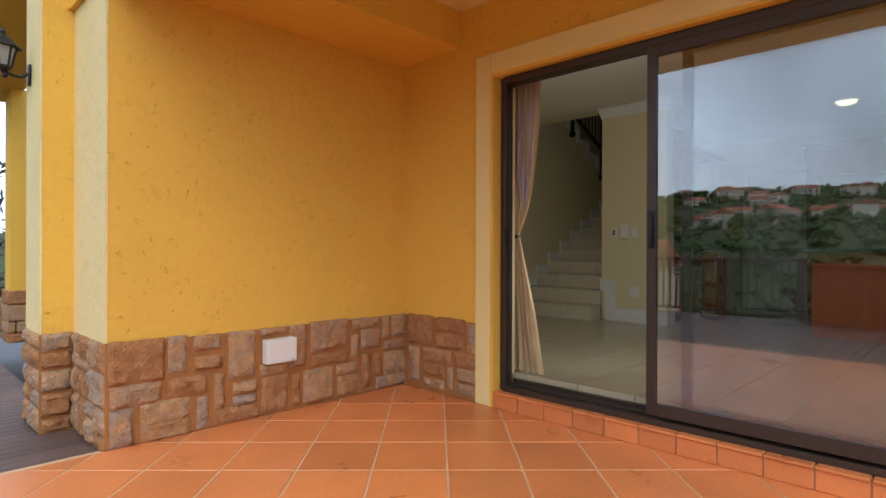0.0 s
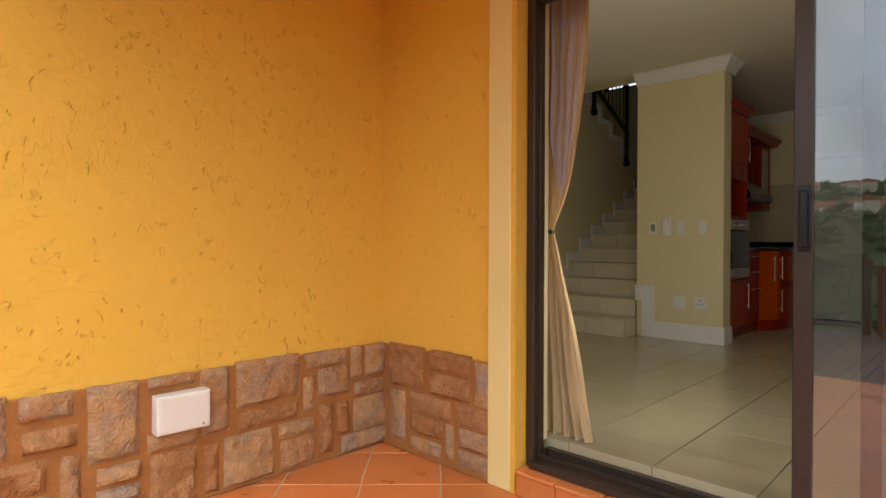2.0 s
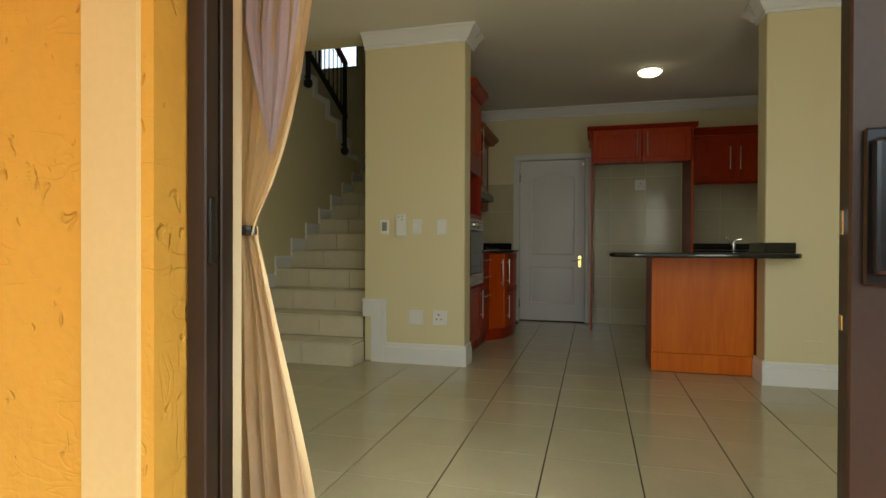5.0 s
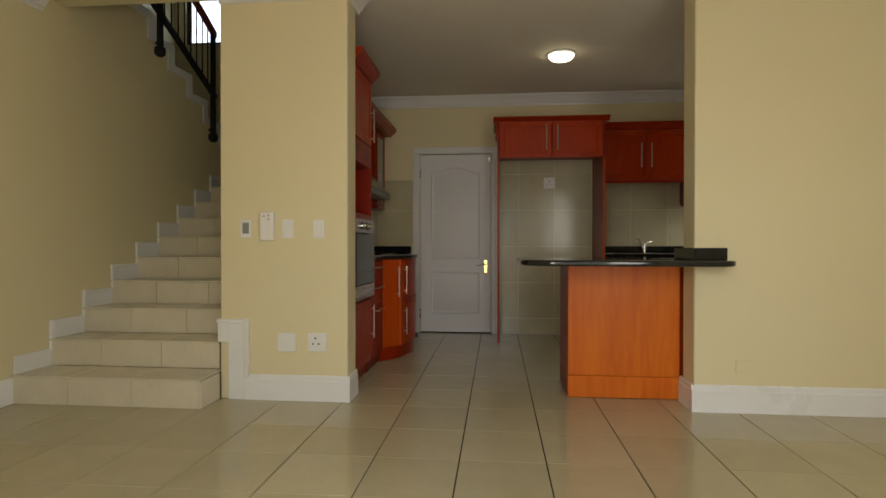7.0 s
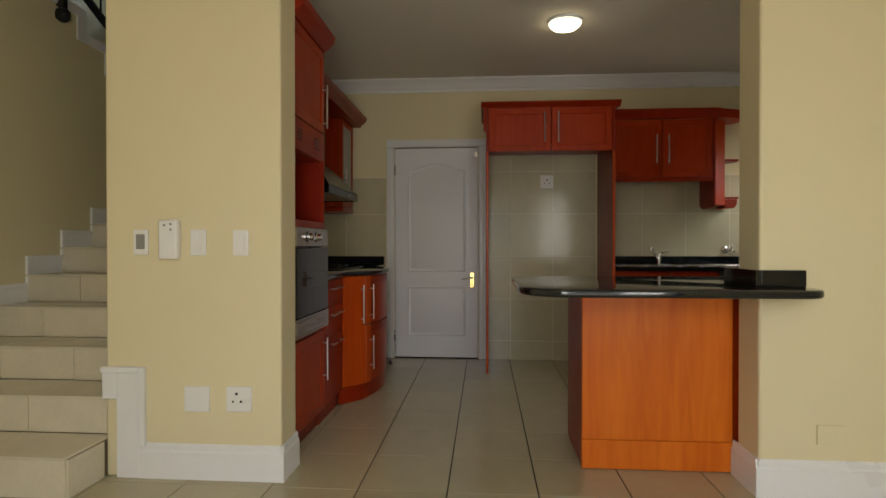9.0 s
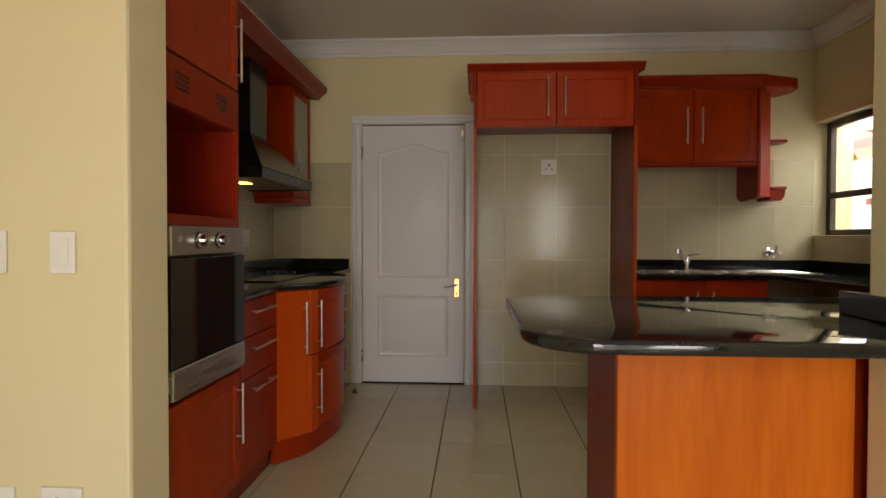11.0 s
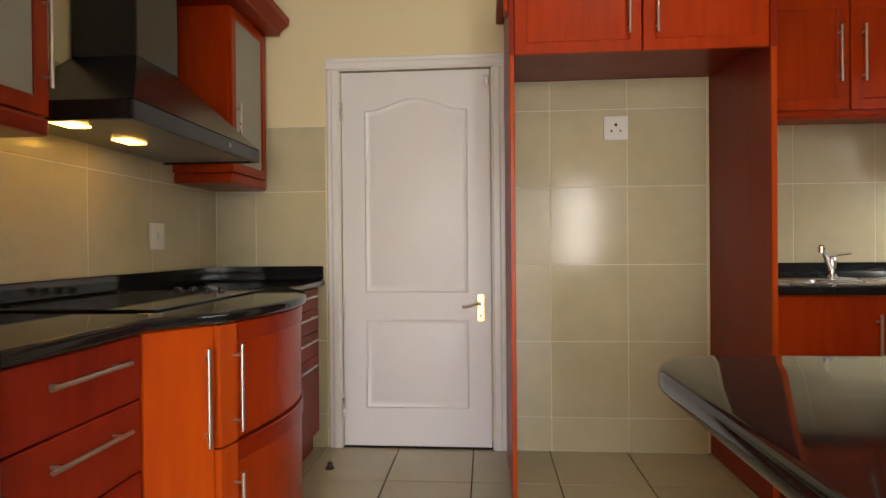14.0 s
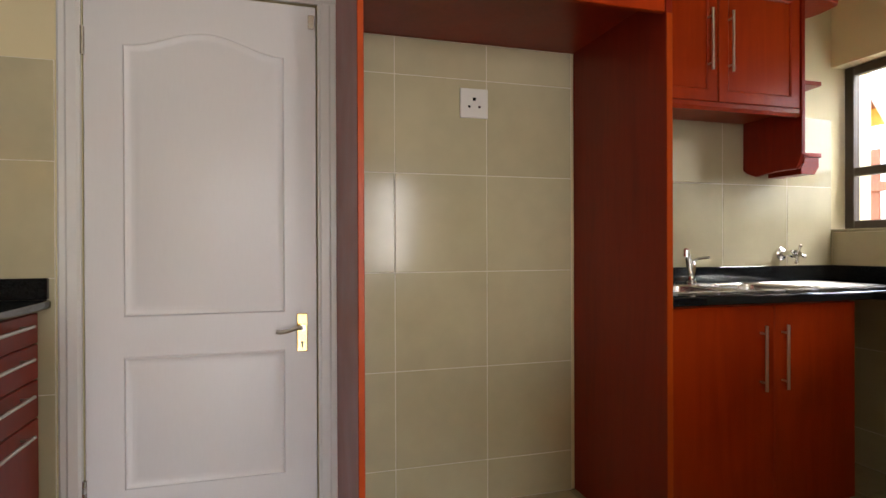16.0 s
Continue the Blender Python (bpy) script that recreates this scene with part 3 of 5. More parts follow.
slider = leaf(3.150, 0.22, 1.588)
fixed = leaf(3.222, 0.145, 1.412)
b = bm_new()
box(b, 3.105, 3.124, 1.543, 1.568, 0.93, 1.115, 0.006, 2)
box(b, 3.123, 3.1315, 1.538, 1.574, 0.915, 1.13, 0.003)
part("pull_handle", b, BLACK, slider, "black pull handle")
b = bm_new()
box(b, 3.144, 3.156, 1.5875, 1.592, 0.985, 1.02, 0.001)
box(b, 3.144, 3.156, 1.5875, 1.592, 0.85, 0.872, 0.001)
part("lock_pin", b, CHROME, slider, "small chrome lock pins")
b = bm_new()
box(b, 3.163, 3.180, DOOR_Y1 - 0.052, DOOR_Y1 - 0.045, 0.93, 1.06, 0.002)
part("strike_plate", b, BLACK, sliding, "black strike plate in the jamb")

window = thing("window_1", (8.7, -0.72, WIN_Z0), "bronze aluminium kitchen window with a transom bar", "window")
tagged(window, kind="structure")
b = bm_new()
wy0, wy1 = -0.745, -0.695
for q in ((WIN_X0 + 0.002, WIN_X0 + 0.05), (WIN_X1 - 0.05, WIN_X1 - 0.002), (8.70, 8.745)):
    box(b, *q, wy0, wy1, WIN_Z0 + 0.003, WIN_Z1 - 0.003, 0.004)
for q in ((WIN_Z0 + 0.003, WIN_Z0 + 0.045), (WIN_Z1 - 0.05, WIN_Z1 - 0.003), (1.455, 1.50)):
    box(b, WIN_X0 + 0.05, 8.70, wy0 + 0.002, wy1 - 0.002, *q, 0.004)
    box(b, 8.745, WIN_X1 - 0.05, wy0 + 0.002, wy1 - 0.002, *q, 0.004)
part("window_frame", b, BRONZE, window)
for x0, x1 in ((WIN_X0 + 0.05, 8.70), (8.745, WIN_X1 - 0.05)):
    for z0, z1 in ((WIN_Z0 + 0.045, 1.455), (1.50, WIN_Z1 - 0.05)):
        pane("pane", window, x0 - 0.004, x1 + 0.004, -0.723, -0.717, z0 - 0.004, z1 + 0.004)
b = bm_new()
box(b, WIN_X0, X_BACK - 0.002, -0.695, Y_KIT_R + 0.012, WIN_Z0 - 0.012, WIN_Z0 + 0.0015, 0.003)
part("window_sill", b, WALLTILE, window, "beige tiled sill")
stair_window = thing("window_2", (10.37, 5.8, 3.7), "small high stairwell window", "window")
tagged(stair_window, kind="structure")
b = bm_new()
for q in ((5.452, 5.50), (6.10, 6.148)):
    box(b, 10.35, 10.40, *q, 3.702, 4.598)
for q in ((3.702, 3.74), (4.56, 4.598)):
    box(b, 10.35, 10.40, 5.50, 6.10, *q)
part("window_frame", b, BRONZE, stair_window)
pane("pane", stair_window, 10.372, 10.378, 5.497, 6.103, 3.737, 4.563)

kdoor = thing("door_2", (9.5, 2.44, 0), "white painted moulded two-panel door, closed", "door")
tagged(kdoor, kind="structure")
DX = 9.492


def arch_panel(y0, y1, z0, z1, rise):
    """Outline of a door panel, with a bowed top when rise is not nought."""
    pts = [(y0, z0), (y1, z0), (y1, z1)]
    if rise:
        for k in range(1, 16):
            t = k / 16
            s = 0.5 - 0.5 * math.cos(2 * math.pi * t)
            pts.append((y1 + (y0 - y1) * t, z1 + rise * s))
    pts.append((y0, z1))
    return pts


b = bm_new()
box(b, DX, DX + 0.04, 2.035, 2.84, 0.012, 2.04, 0.002)
leaf_ob = part("door_leaf", b, DOORPAINT, kdoor)


def raised_panel(y0, y1, z0, z1, rise):
    rings = []
    b = bm_new()
    cy, cz = (y0 + y1) / 2, (z0 + z1) / 2
    outline = arch_panel(y0, y1, z0, z1, rise)
    for inset, x in ((0.0, DX - 0.001), (0.007, DX - 0.009), (0.018, DX - 0.003), (0.030, DX - 0.002), (0.046, DX - 0.0065)):
        ring = []
        for y, z in outline:
            sy = (abs(y - cy) - inset) / max(1e-6, abs(y - cy)) if abs(y - cy) > 0.01 else 1
            top = z > cz
            ring.append(b.verts.new((x, cy + (y - cy) * (((y1 - y0) / 2 - inset) / ((y1 - y0) / 2)), z - inset if top else z + inset)))
        rings.append(ring)
    n = len(outline)
    for a, c in zip(rings, rings[1:]):
        for k in range(n):
            b.faces.new((a[k], a[(k + 1) % n], c[(k + 1) % n], c[k]))
    b.faces.new(rings[-1])
    bmesh.ops.recalc_face_normals(b, faces=b.faces[:])
    if b.faces[-1].normal.x > 0:
        bmesh.ops.reverse_faces(b, faces=b.faces[:])
    part("door_panel", b, DOORPAINT, leaf_ob, smooth=True)


raised_panel(2.155, 2.715, 0.845, 1.83, 0.065)
raised_panel(2.155, 2.715, 0.22, 0.70, 0.0)
b = bm_new()
FR = [(0, 0), (0.0, 0.075), (0.008, 0.075), (0.014, 0.068), (0.014, 0.05), (0.020, 0.042), (0.020, 0.012), (0.012, 0.004), (0.012, 0)]
for y, s in ((2.028, -1), (2.847, 1)):
    prism(b, [(9.498 - p, y + s * q) for p, q in FR], 2, 0.0, 2.05)
prism(b, [(9.498 - p, 2.05 + q) for p, q in FR], 1, 2.028 - 0.075, 2.847 + 0.075)
part("architrave", b, WHITE, kdoor)
for z in (0.22, 1.83):
    b = bm_new()
    box(b, DX - 0.006, DX + 0.002, 2.835, 2.848, z - 0.05, z + 0.05, 0.001)
    rod(b, (DX - 0.008, 2.842, z - 0.05), (DX - 0.008, 2.842, z + 0.05), 0.006, 8)
    part("hinge", b, STEEL, kdoor, "steel butt hinge")
b = bm_new()
box(b, DX - 0.012, DX - 0.001, 2.071, 2.111, 0.690, 0.838, 0.003)
plate = part("handle_plate", b, BRASS, leaf_ob, "polished brass lever handle plate")
b = bm_new()
lathe(b, [(0.012, 0), (0.012, 0.035)], (DX - 0.045, 2.091, 0.787), "X", 12)
tube(b, [(DX - 0.045, 2.091, 0.787), (DX - 0.05, 2.115, 0.787), (DX - 0.05, 2.145, 0.776), (DX - 0.05, 2.175, 0.772), (DX - 0.048, 2.188, 0.776)], 0.0075)
part("lever", b, SATIN, leaf_ob, "satin metal lever", True)
b = bm_new()
rod(b, (DX - 0.0135, 2.091, 0.725), (DX - 0.0115, 2.091, 0.725), 0.006, 8)
box(b, DX - 0.0135, DX - 0.0115, 2.088, 2.094, 0.705, 0.725)
part("keyhole", b, BLACK, leaf_ob)
b = bm_new()
box(b, DX - 0.008, DX - 0.001, 2.04, 2.065, 1.95, 2.005, 0.002)
part("door_catch", b, STEEL, leaf_ob, "small metal catch")
b = bm_new()
lathe(b, [(0.022, 0), (0.022, 0.006), (0.014, 0.012), (0.012, 0.028), (0.008, 0.034)], (9.20, 2.84, 0.0), "Z", 14)
solid("door_stop", b, BRONZE, "small dark metal door stop on the tiled floor", "door stop", smooth=True)

# ---- stairs ----
RISE, RUN, X0 = 0.181, 0.3105, 6.347
STEP_OUT = {0: 0.008, 1: 0.035}
b = bm_new()
for k in range(11):
    x0 = X0 + RUN * k
    box(b, x0 + 0.012, x0 + RUN + 0.03 if k < 10 else 10.3, Y_STAIR_R + STEP_OUT.get(k, 0.0), Y_STAIR_L, RISE * k, RISE * (k + 1) - 0.012)
for k in range(8):
    box(b, 6.84, 9.33 - RUN * k, Y_STAIR_L + 0.14, 6.3, 1.99 + RISE * k - (0.3 if k else 0), 1.99 + RISE * (k + 1))
stairs = solid("stairs", b, STAIRGROUT, "tiled staircase with beige treads rising beside the wall", "stairs", "structure")
for k in range(11):
    x0 = X0 + RUN * k
    edges = (Y_STAIR_R + STEP_OUT.get(k, 0.0), 4.215, 4.645, Y_STAIR_L)
    for y0, y1 in zip(edges, edges[1:]):
        b = bm_new()
        box(b, x0, x0 + 0.012, y0 + 0.002, y1 - 0.002, RISE * k + 0.001, RISE * (k + 1) - 0.013, 0.001)
        part("riser_tile", b, STEPTILE, stairs)
        b = bm_new()
        box(b, x0 - 0.007, x0 + RUN - 0.008, y0 + 0.002, y1 - 0.002, RISE * (k + 1) - 0.012, RISE * (k + 1), 0.002)
        part("tread_tile", b, STEPTILE, stairs)
b = bm_new()
box(b, X0 + 0.002, PIER - 0.02, Y_STAIR_R - 0.005, Y_STAIR_R + 0.007, 0.001, RISE - 0.012, 0.001)
part("riser_tile", b, STEPTILE, stairs)
# stepped skirting on the wall side, and stepped band on the upper flight
b = bm_new()
for k in range(11):
    x0 = X0 + RUN * k
    box(b, x0 + 0.02, x0 + RUN + 0.08, Y_STAIR_L - 0.014, Y_STAIR_L - 0.001, RISE * (k + 1) - 0.02, RISE * (k + 1) + 0.115, 0.002)
    box(b, x0 + RUN + 0.0, x0 + RUN + 0.08, Y_STAIR_L - 0.0135, Y_STAIR_L - 0.0015, RISE * (k + 1) + 0.115, RISE * (k + 2) + 0.115, 0.002)
    box(b, x0 + RUN - 0.005, x0 + RUN + 0.02, Y_STAIR_L - 0.022, Y_STAIR_L - 0.001, RISE * (k + 1) + 0.10, RISE * (k + 2) + 0.125, 0.003)
    box(b, x0 + RUN + 0.02, x0 + 2 * RUN + 0.02, Y_STAIR_L - 0.022, Y_STAIR_L - 0.001, RISE * (k + 2) + 0.095, RISE * (k + 2) + 0.125, 0.003)
box(b, 5.2, X0 + 0.25, Y_STAIR_L - 0.018, Y_STAIR_L - 0.001, 0.0, 0.165, 0.003)
for k in range(7):
    xx, zz = 9.33 - RUN * (k + 1), 2.172 + RISE * k
    box(b, xx, xx + RUN, Y_STAIR_L - 0.014, Y_STAIR_L - 0.001, zz - 0.07, zz, 0.002)
    box(b, xx - 0.02, xx + 0.08, Y_STAIR_L - 0.0145, Y_STAIR_L - 0.0015, zz - 0.07, zz + RISE, 0.002)
solid("stair_skirting", b, WHITE, "white stepped skirting up the stairs", "skirting", "structure")

rail = thing("stair_railing", (8.83, 4.98, 2.1), "black wrought iron stair railing with a dark timber handrail", "railing")
ry = Y_STAIR_L - 0.045
slope = 0.50


def rail_z(x, base):
    return base + (8.83 - x) * slope


for x, zb in ((8.83, 2.137), (7.88, 2.73)):
    b = bm_new()
    box(b, x - 0.022, x + 0.022, ry - 0.022, ry + 0.022, zb, rail_z(x, 3.30), 0.004)
    lathe(b, [(0.02, -0.05), (0.045, -0.03), (0.05, 0.0), (0.045, 0.03), (0.02, 0.05)], (x, ry, zb + 0.02), "Z", 12)
    rod(b, (x, ry, zb + 0.1), (x, Y_STAIR_L, zb + 0.1), 0.015)
    part("newel_post", b, IRON, rail)
for base, r, material, name in ((2.62, 0.018, IRON, "bottom_rail"), (3.28, 0.030, DARKWOOD, "handrail")):
    b = bm_new()
    prism(b, [(7.0, rail_z(7.0, base) - r), (8.87, rail_z(8.87, base) - r), (8.87, rail_z(8.87, base) + r), (7.0, rail_z(7.0, base) + r)], 1, ry - 0.025, ry + 0.025)
    part(name, b, material, rail)
for k in range(17):
    x = 8.83 - 0.11 * (k + 1)
    b = bm_new()
    rod(b, (x, ry, rail_z(x, 2.62)), (x, ry, rail_z(x, 3.28)), 0.008, 6)
    part("baluster", b, IRON, rail)

# ---- curtain ----
curtain = thing("curtain", (3.37, 2.62, 0.01), "beige curtain with pale lining tied back beside the sliding door", "curtain")


def drape(width_l, width_r, z0, z1, x_mid, depth_f, folds, rows=34, cols=72, phase=0.0):
    b = bm_new()
    grid = []
    for i in range(rows + 1):
        z = z0 + (z1 - z0) * i / rows
        l_, r_ = width_l(z), width_r(z)
        row = []
        for j in range(cols + 1):
            t = j / cols
            y = l_ + (r_ - l_) * t
            w = math.sin(t * folds * 2 * math.pi + phase + 0.5 * math.sin(3.1 * t + z)) + 0.35 * math.sin(t * folds * 4.7 * math.pi + 1.3 + 0.8 * z)
            row.append(b.verts.new((x_mid(z, t) + depth_f(z) * w, y + 0.004 * math.sin(9 * z + 7 * t), z)))
        grid.append(row)
    for a, c in zip(grid, grid[1:]):
        for j in range(cols):
            b.faces.new((a[j], a[j + 1], c[j + 1], c[j]))
    geom = bmesh.ops.solidify(b, geom=b.faces[:], thickness=0.0025)
    bmesh.ops.recalc_face_normals(b, faces=b.faces[:])
    return b


TIE = 1.0


def edge_r(z):
    if z > TIE:
        return 2.682 - 0.215 * (1 - math.exp(-(z - TIE) / 0.38))
    return 2.682 - 0.235 * (TIE - z) ** 0.85


def lining_l(z):
    return 2.615 + 0.085 * min(1, max(0, (z - 1.16) / 0.30)) ** 0.7


part("upper_drape", drape(lambda z: 2.735, edge_r, TIE - 0.01, 2.40, lambda z, t: 3.375 - 0.015 * t, lambda z: 0.003 + 0.014 * min(1, (z - TIE) * 1.5), 5), FABRIC, curtain, smooth=True)
part("lower_drape", drape(lambda z: 2.735, edge_r, 0.006, TIE + 0.01, lambda z, t: 3.375 - 0.02 * (1 - z) * t, lambda z: 0.004 + 0.020 * min(1, (TIE - z) * 1.5), 5, phase=0.7), FABRIC, curtain, smooth=True)
part("lining", drape(lining_l, lambda z: edge_r(z) + 0.022, 1.17, 2.40, lambda z, t: 3.352, lambda z: 0.002 + 0.010 * min(1, (z - 1.16) * 2), 4, phase=0.4), LINING, curtain, "lilac-white lining showing between the folds", True)
b = bm_new()
prism(b, [(3.372 + 0.026 * math.cos(a * math.pi / 8), 2.706 + 0.031 * math.sin(a * math.pi / 8)) for a in range(16)], 2, TIE - 0.011, TIE + 0.011, 0.003)
part("tieback", b, BLACK, curtain, "dark cord tieback", True)

# ---- kitchen: shared shapes ----


def handle_v(x, y, z0, z1, parent, nx=-1.0, ny=0.0):
    b = bm_new()
    px, py = x + 0.028 * nx, y + 0.028 * ny
    rod(b, (px, py, z0), (px, py, z1), 0.006, 10)
    for z in (z0 + 0.03, z1 - 0.03):
        rod(b, (x, y, z), (px, py, z), 0.0045, 8)
    return part("handle", b, SATIN, parent, "brushed steel bar handle", True)


def handle_h(x0, x1, y, z, parent):
    b = bm_new()
    py = y - 0.028
    rod(b, (x0, py, z), (x1, py, z), 0.006, 10)
    for x in (x0 + 0.03, x1 - 0.03):
        rod(b, (x, y, z), (x, py, z), 0.0045, 8)
    return part("handle", b, SATIN, parent, "brushed steel bar handle", True)


def shaker(parent, face, plane, a0, a1, z0, z1, material=CHERRY, frame_w=0.055, panel_mat=None):
    """A framed cupboard door. face 'x': front towards -x at plane; face 'y': front towards -y."""
    b = bm_new()

    def bx(p0, p1, q0, q1, r0, r1, bev=0.0025):
        if face == "x":
            box(b, plane + p0, plane + p1, q0, q1, r0, r1, bev)
        else:
            box(b, q0, q1, plane + p0, plane + p1, r0, r1, bev)
    g, f = 0.0015, frame_w
    rings = []
    for i, d in ((g, 0.02), (g, 0.0025), (g + 0.0025, 0.0), (f - 0.006, 0.0), (f, 0.004), (f, 0.02)):
        corners = ((a0 + i, z0 + i), (a1 - i, z0 + i), (a1 - i, z1 - i), (a0 + i, z1 - i))
        rings.append([b.verts.new((plane + d, q, r) if face == "x" else (q, plane + d, r)) for q, r in corners])
    for r0, r1 in zip(rings, rings[1:] + rings[:1]):
        for k in range(4):
            b.faces.new((r0[k], r0[(k + 1) % 4], r1[(k + 1) % 4], r1[k]))
    bmesh.ops.recalc_face_normals(b, faces=b.faces[:])
    door = part("door", b, material, parent)
    b = bm_new()
    bx(0.007, 0.016, a0 + frame_w, a1 - frame_w, z0 + frame_w, z1 - frame_w, 0)
    part("door_panel", b, panel_mat or material, door)
    return door


def slab(bm, x0, x1, y0, y1, z0, z1, r=0.0015):
    box(bm, x0, x1, y0, y1, z0, z1, r)


def panel(name, parent, material, *q):
    return part(name, box(bm_new(), *q, 0.0015), material, parent)


CORN = [(0, 0), (0, 0.085), (-0.055, 0.085), (-0.055, 0.068), (-0.045, 0.060), (-0.028, 0.036), (-0.012, 0.016), (-0.012, 0)]

# ---- kitchen: fridge surround and its cupboard ----
surround = thing("fridge_cupboard", (9.18, 1.42, 0), "cherry wood cupboard on tall side panels over an empty fridge space", "cupboard")
b = bm_new()
slab(b, 8.86, 9.494, 1.937, 1.957, 0.003, 2.27)
part("side_panel", b, REDWOOD, surround)
for y0, y1 in ((1.938, 1.956), (0.877, 0.900)):
    panel("edge_strip", surround, ORANGE, 8.857, 8.8595, y0, y1, 0.004, 1.895)
b = bm_new()
slab(b, 8.86, 9.494, 0.876, 0.901, 0.003, 2.27)
part("side_panel", b, REDWOOD, surround)
panel("carcass_panel", surround, REDWOOD, 8.885, 9.494, 0.902, 1.936, 1.962, 1.980)
panel("carcass_panel", surround, REDWOOD, 8.885, 9.494, 0.902, 1.936, 2.25, 2.268)
panel("carcass_panel", surround, REDWOOD, 9.475, 9.494, 0.902, 1.936, 1.981, 2.249)
for a0, a1, hy in ((1.410, 1.936, 1.465), (0.902, 1.406, 1.352)):
    d = shaker(surround, "x", 8.862, a0, a1, 1.896, 2.262)
    handle_v(8.862, hy, 1.965, 2.225, d)
b = bm_new()
prism(b, [(8.875 + p, 2.262 + 0.58 * q) for p, q in CORN], 1, 0.835, 2.0)
box(b, 8.875, 9.49, 0.835, 0.875, 2.271, 2.310, 0.006)
box(b, 8.875, 9.49, 1.96, 2.0, 2.271, 2.310, 0.006)
box(b, 8.875, 9.49, 0.875, 1.96, 2.272, 2.310)
part("cornice", b, CHERRY_H, surround, "moulded top cornice")
b = bm_new()
box(b, 8.86, 8.93, 1.96, 1.978, 2.08, 2.262, 0.004)
part("cornice_return", b, CHERRY, surround)

# ---- kitchen: sink run ----
sinkcab = thing("sink_cabinet", (9.18, 0.44, 0), "cherry wood double-door sink base cabinet", "cabinet")
panel("carcass_panel", sinkcab, CHERRY, 8.90, 9.49, 0.855, 0.873, 0.1, 0.884)
panel("carcass_panel", sinkcab, CHERRY, 8.90, 9.49, 0.02, 0.038, 0.1, 0.884)
panel("carcass_panel", sinkcab, CHERRY, 8.90, 9.49, 0.039, 0.854, 0.1, 0.118)
panel("carcass_panel", sinkcab, CHERRY, 9.47, 9.49, 0.039, 0.854, 0.12, 0.60)
panel("carcass_panel", sinkcab, CHERRY, 8.90, 8.93, 0.039, 0.854, 0.86, 0.884)
b = bm_new()
slab(b, 8.95, 8.968, 0.02, 0.873, 0.003, 0.099)
part("plinth", b, DARKWOOD, sinkcab)
for a0, a1, hy in ((0.417, 0.872, 0.480), (0.02, 0.414, 0.380)):
    b = bm_new()
    box(b, 8.88, 8.899, a0, a1, 0.115, 0.878, 0.003)
    d = part("door", b, CHERRY, sinkcab)
    handle_v(8.88, hy, 0.566, 0.805, d)

# worktop: sink, window side and peninsula in one piece of granite, with a hole for the sink
TOP0, TOP1 = 0.885, 0.918
top = thing("worktop", (8.2, 0.0, TOP0), "polished black granite worktop with a rounded breakfast counter", "worktop")
SY0, SY1, SX0, SX1 = -0.36, 0.80, 8.965, 9.415
b = bm_new()
box(b, 8.855, SX0, Y_KIT_R + 0.002, 0.874, TOP0, TOP1, 0.004, 2)
box(b, SX1, X_BACK - 0.012, Y_KIT_R + 0.002, 0.874, TOP0, TOP1 - 0.0002)
box(b, SX0, SX1, Y_KIT_R + 0.002, SY0, TOP0, TOP1 - 0.0002)
box(b, SX0, SX1, SY1, 0.874, TOP0, TOP1 - 0.0002)
box(b, 7.40, 8.855, Y_KIT_R + 0.002, -0.04, TOP0, TOP1, 0.004, 2)
part("sink_top", b, GRANITE, top)


def rounded(pts, radii, steps=7):
    out = []
    n = len(pts)
    for k in range(n):
        p, r = Vector(pts[k]), radii[k]
        if r == 0:
            out.append(tuple(p))
            continue
        a, c = (Vector(pts[k - 1]) - p).normalized(), (Vector(pts[(k + 1) % n]) - p).normalized()
        for i in range(steps + 1):
            t = i / steps
            q0, q1 = p + a * r, p + c * r
            out.append(tuple((1 - t) ** 2 * q0 + 2 * t * (1 - t) * p + t * t * q1))
    return out


b = bm_new()
prism(b, rounded([(6.37, 0.585), (6.598, 0.585), (6.598, 0.774), (6.813, 0.774), (6.813, Y_KIT_R + 0.004), (7.41, Y_KIT_R + 0.004), (7.41, 1.82), (6.37, 1.82)],
                 [0.13, 0, 0, 0, 0, 0, 0.15, 0.24], 12), 2, TOP0, TOP1 + 0.002, 0.014, 3)
part("breakfast_top", b, GRANITE, top, smooth=True)
b = bm_new()
box(b, X_BACK - 0.036, X_BACK - 0.013, Y_KIT_R + 0.03, 0.874, TOP1, 0.995, 0.003)
box(b, 7.40, X_BACK - 0.013, Y_KIT_R + 0.002, Y_KIT_R + 0.026, TOP1, 0.995, 0.003)
part("upstand", b, GRANITE, top)
for q in ((6.570, 6.598, 0.590, 0.774), (6.570, 6.90, 0.775, 0.800)):
    b = bm_new()
    box(b, *q, TOP1 + 0.002, 0.992, 0.003)
    part("upstand", b, GRANITE, top)

island = thing("breakfast_counter_base", (7.1, 1.1, 0), "amber stained wooden panel base of the breakfast counter", "counter base")
b = bm_new()
box(b, 6.885, 7.34, -0.60, 1.468, 0.1, 0.885, 0.003)
part("body", b, CHERRY, island)
b = bm_new()
box(b, 6.850, 6.884, 0.776, 1.492, 0.148, 0.885, 0.003)
part("front_panel", b, MAPLE, island, "amber maple front panel with small knots")
b = bm_new()
box(b, 6.846, 6.884, 0.776, 1.494, 0.003, 0.147, 0.004)
part("kick_board", b, MAPLE, island, "lighter kick board with dark edge stains")
b = bm_new()
box(b, 6.886, 7.34, 1.469, 1.489, 0.003, 0.885, 0.003)
part("end_panel", b, REDWOOD, island)

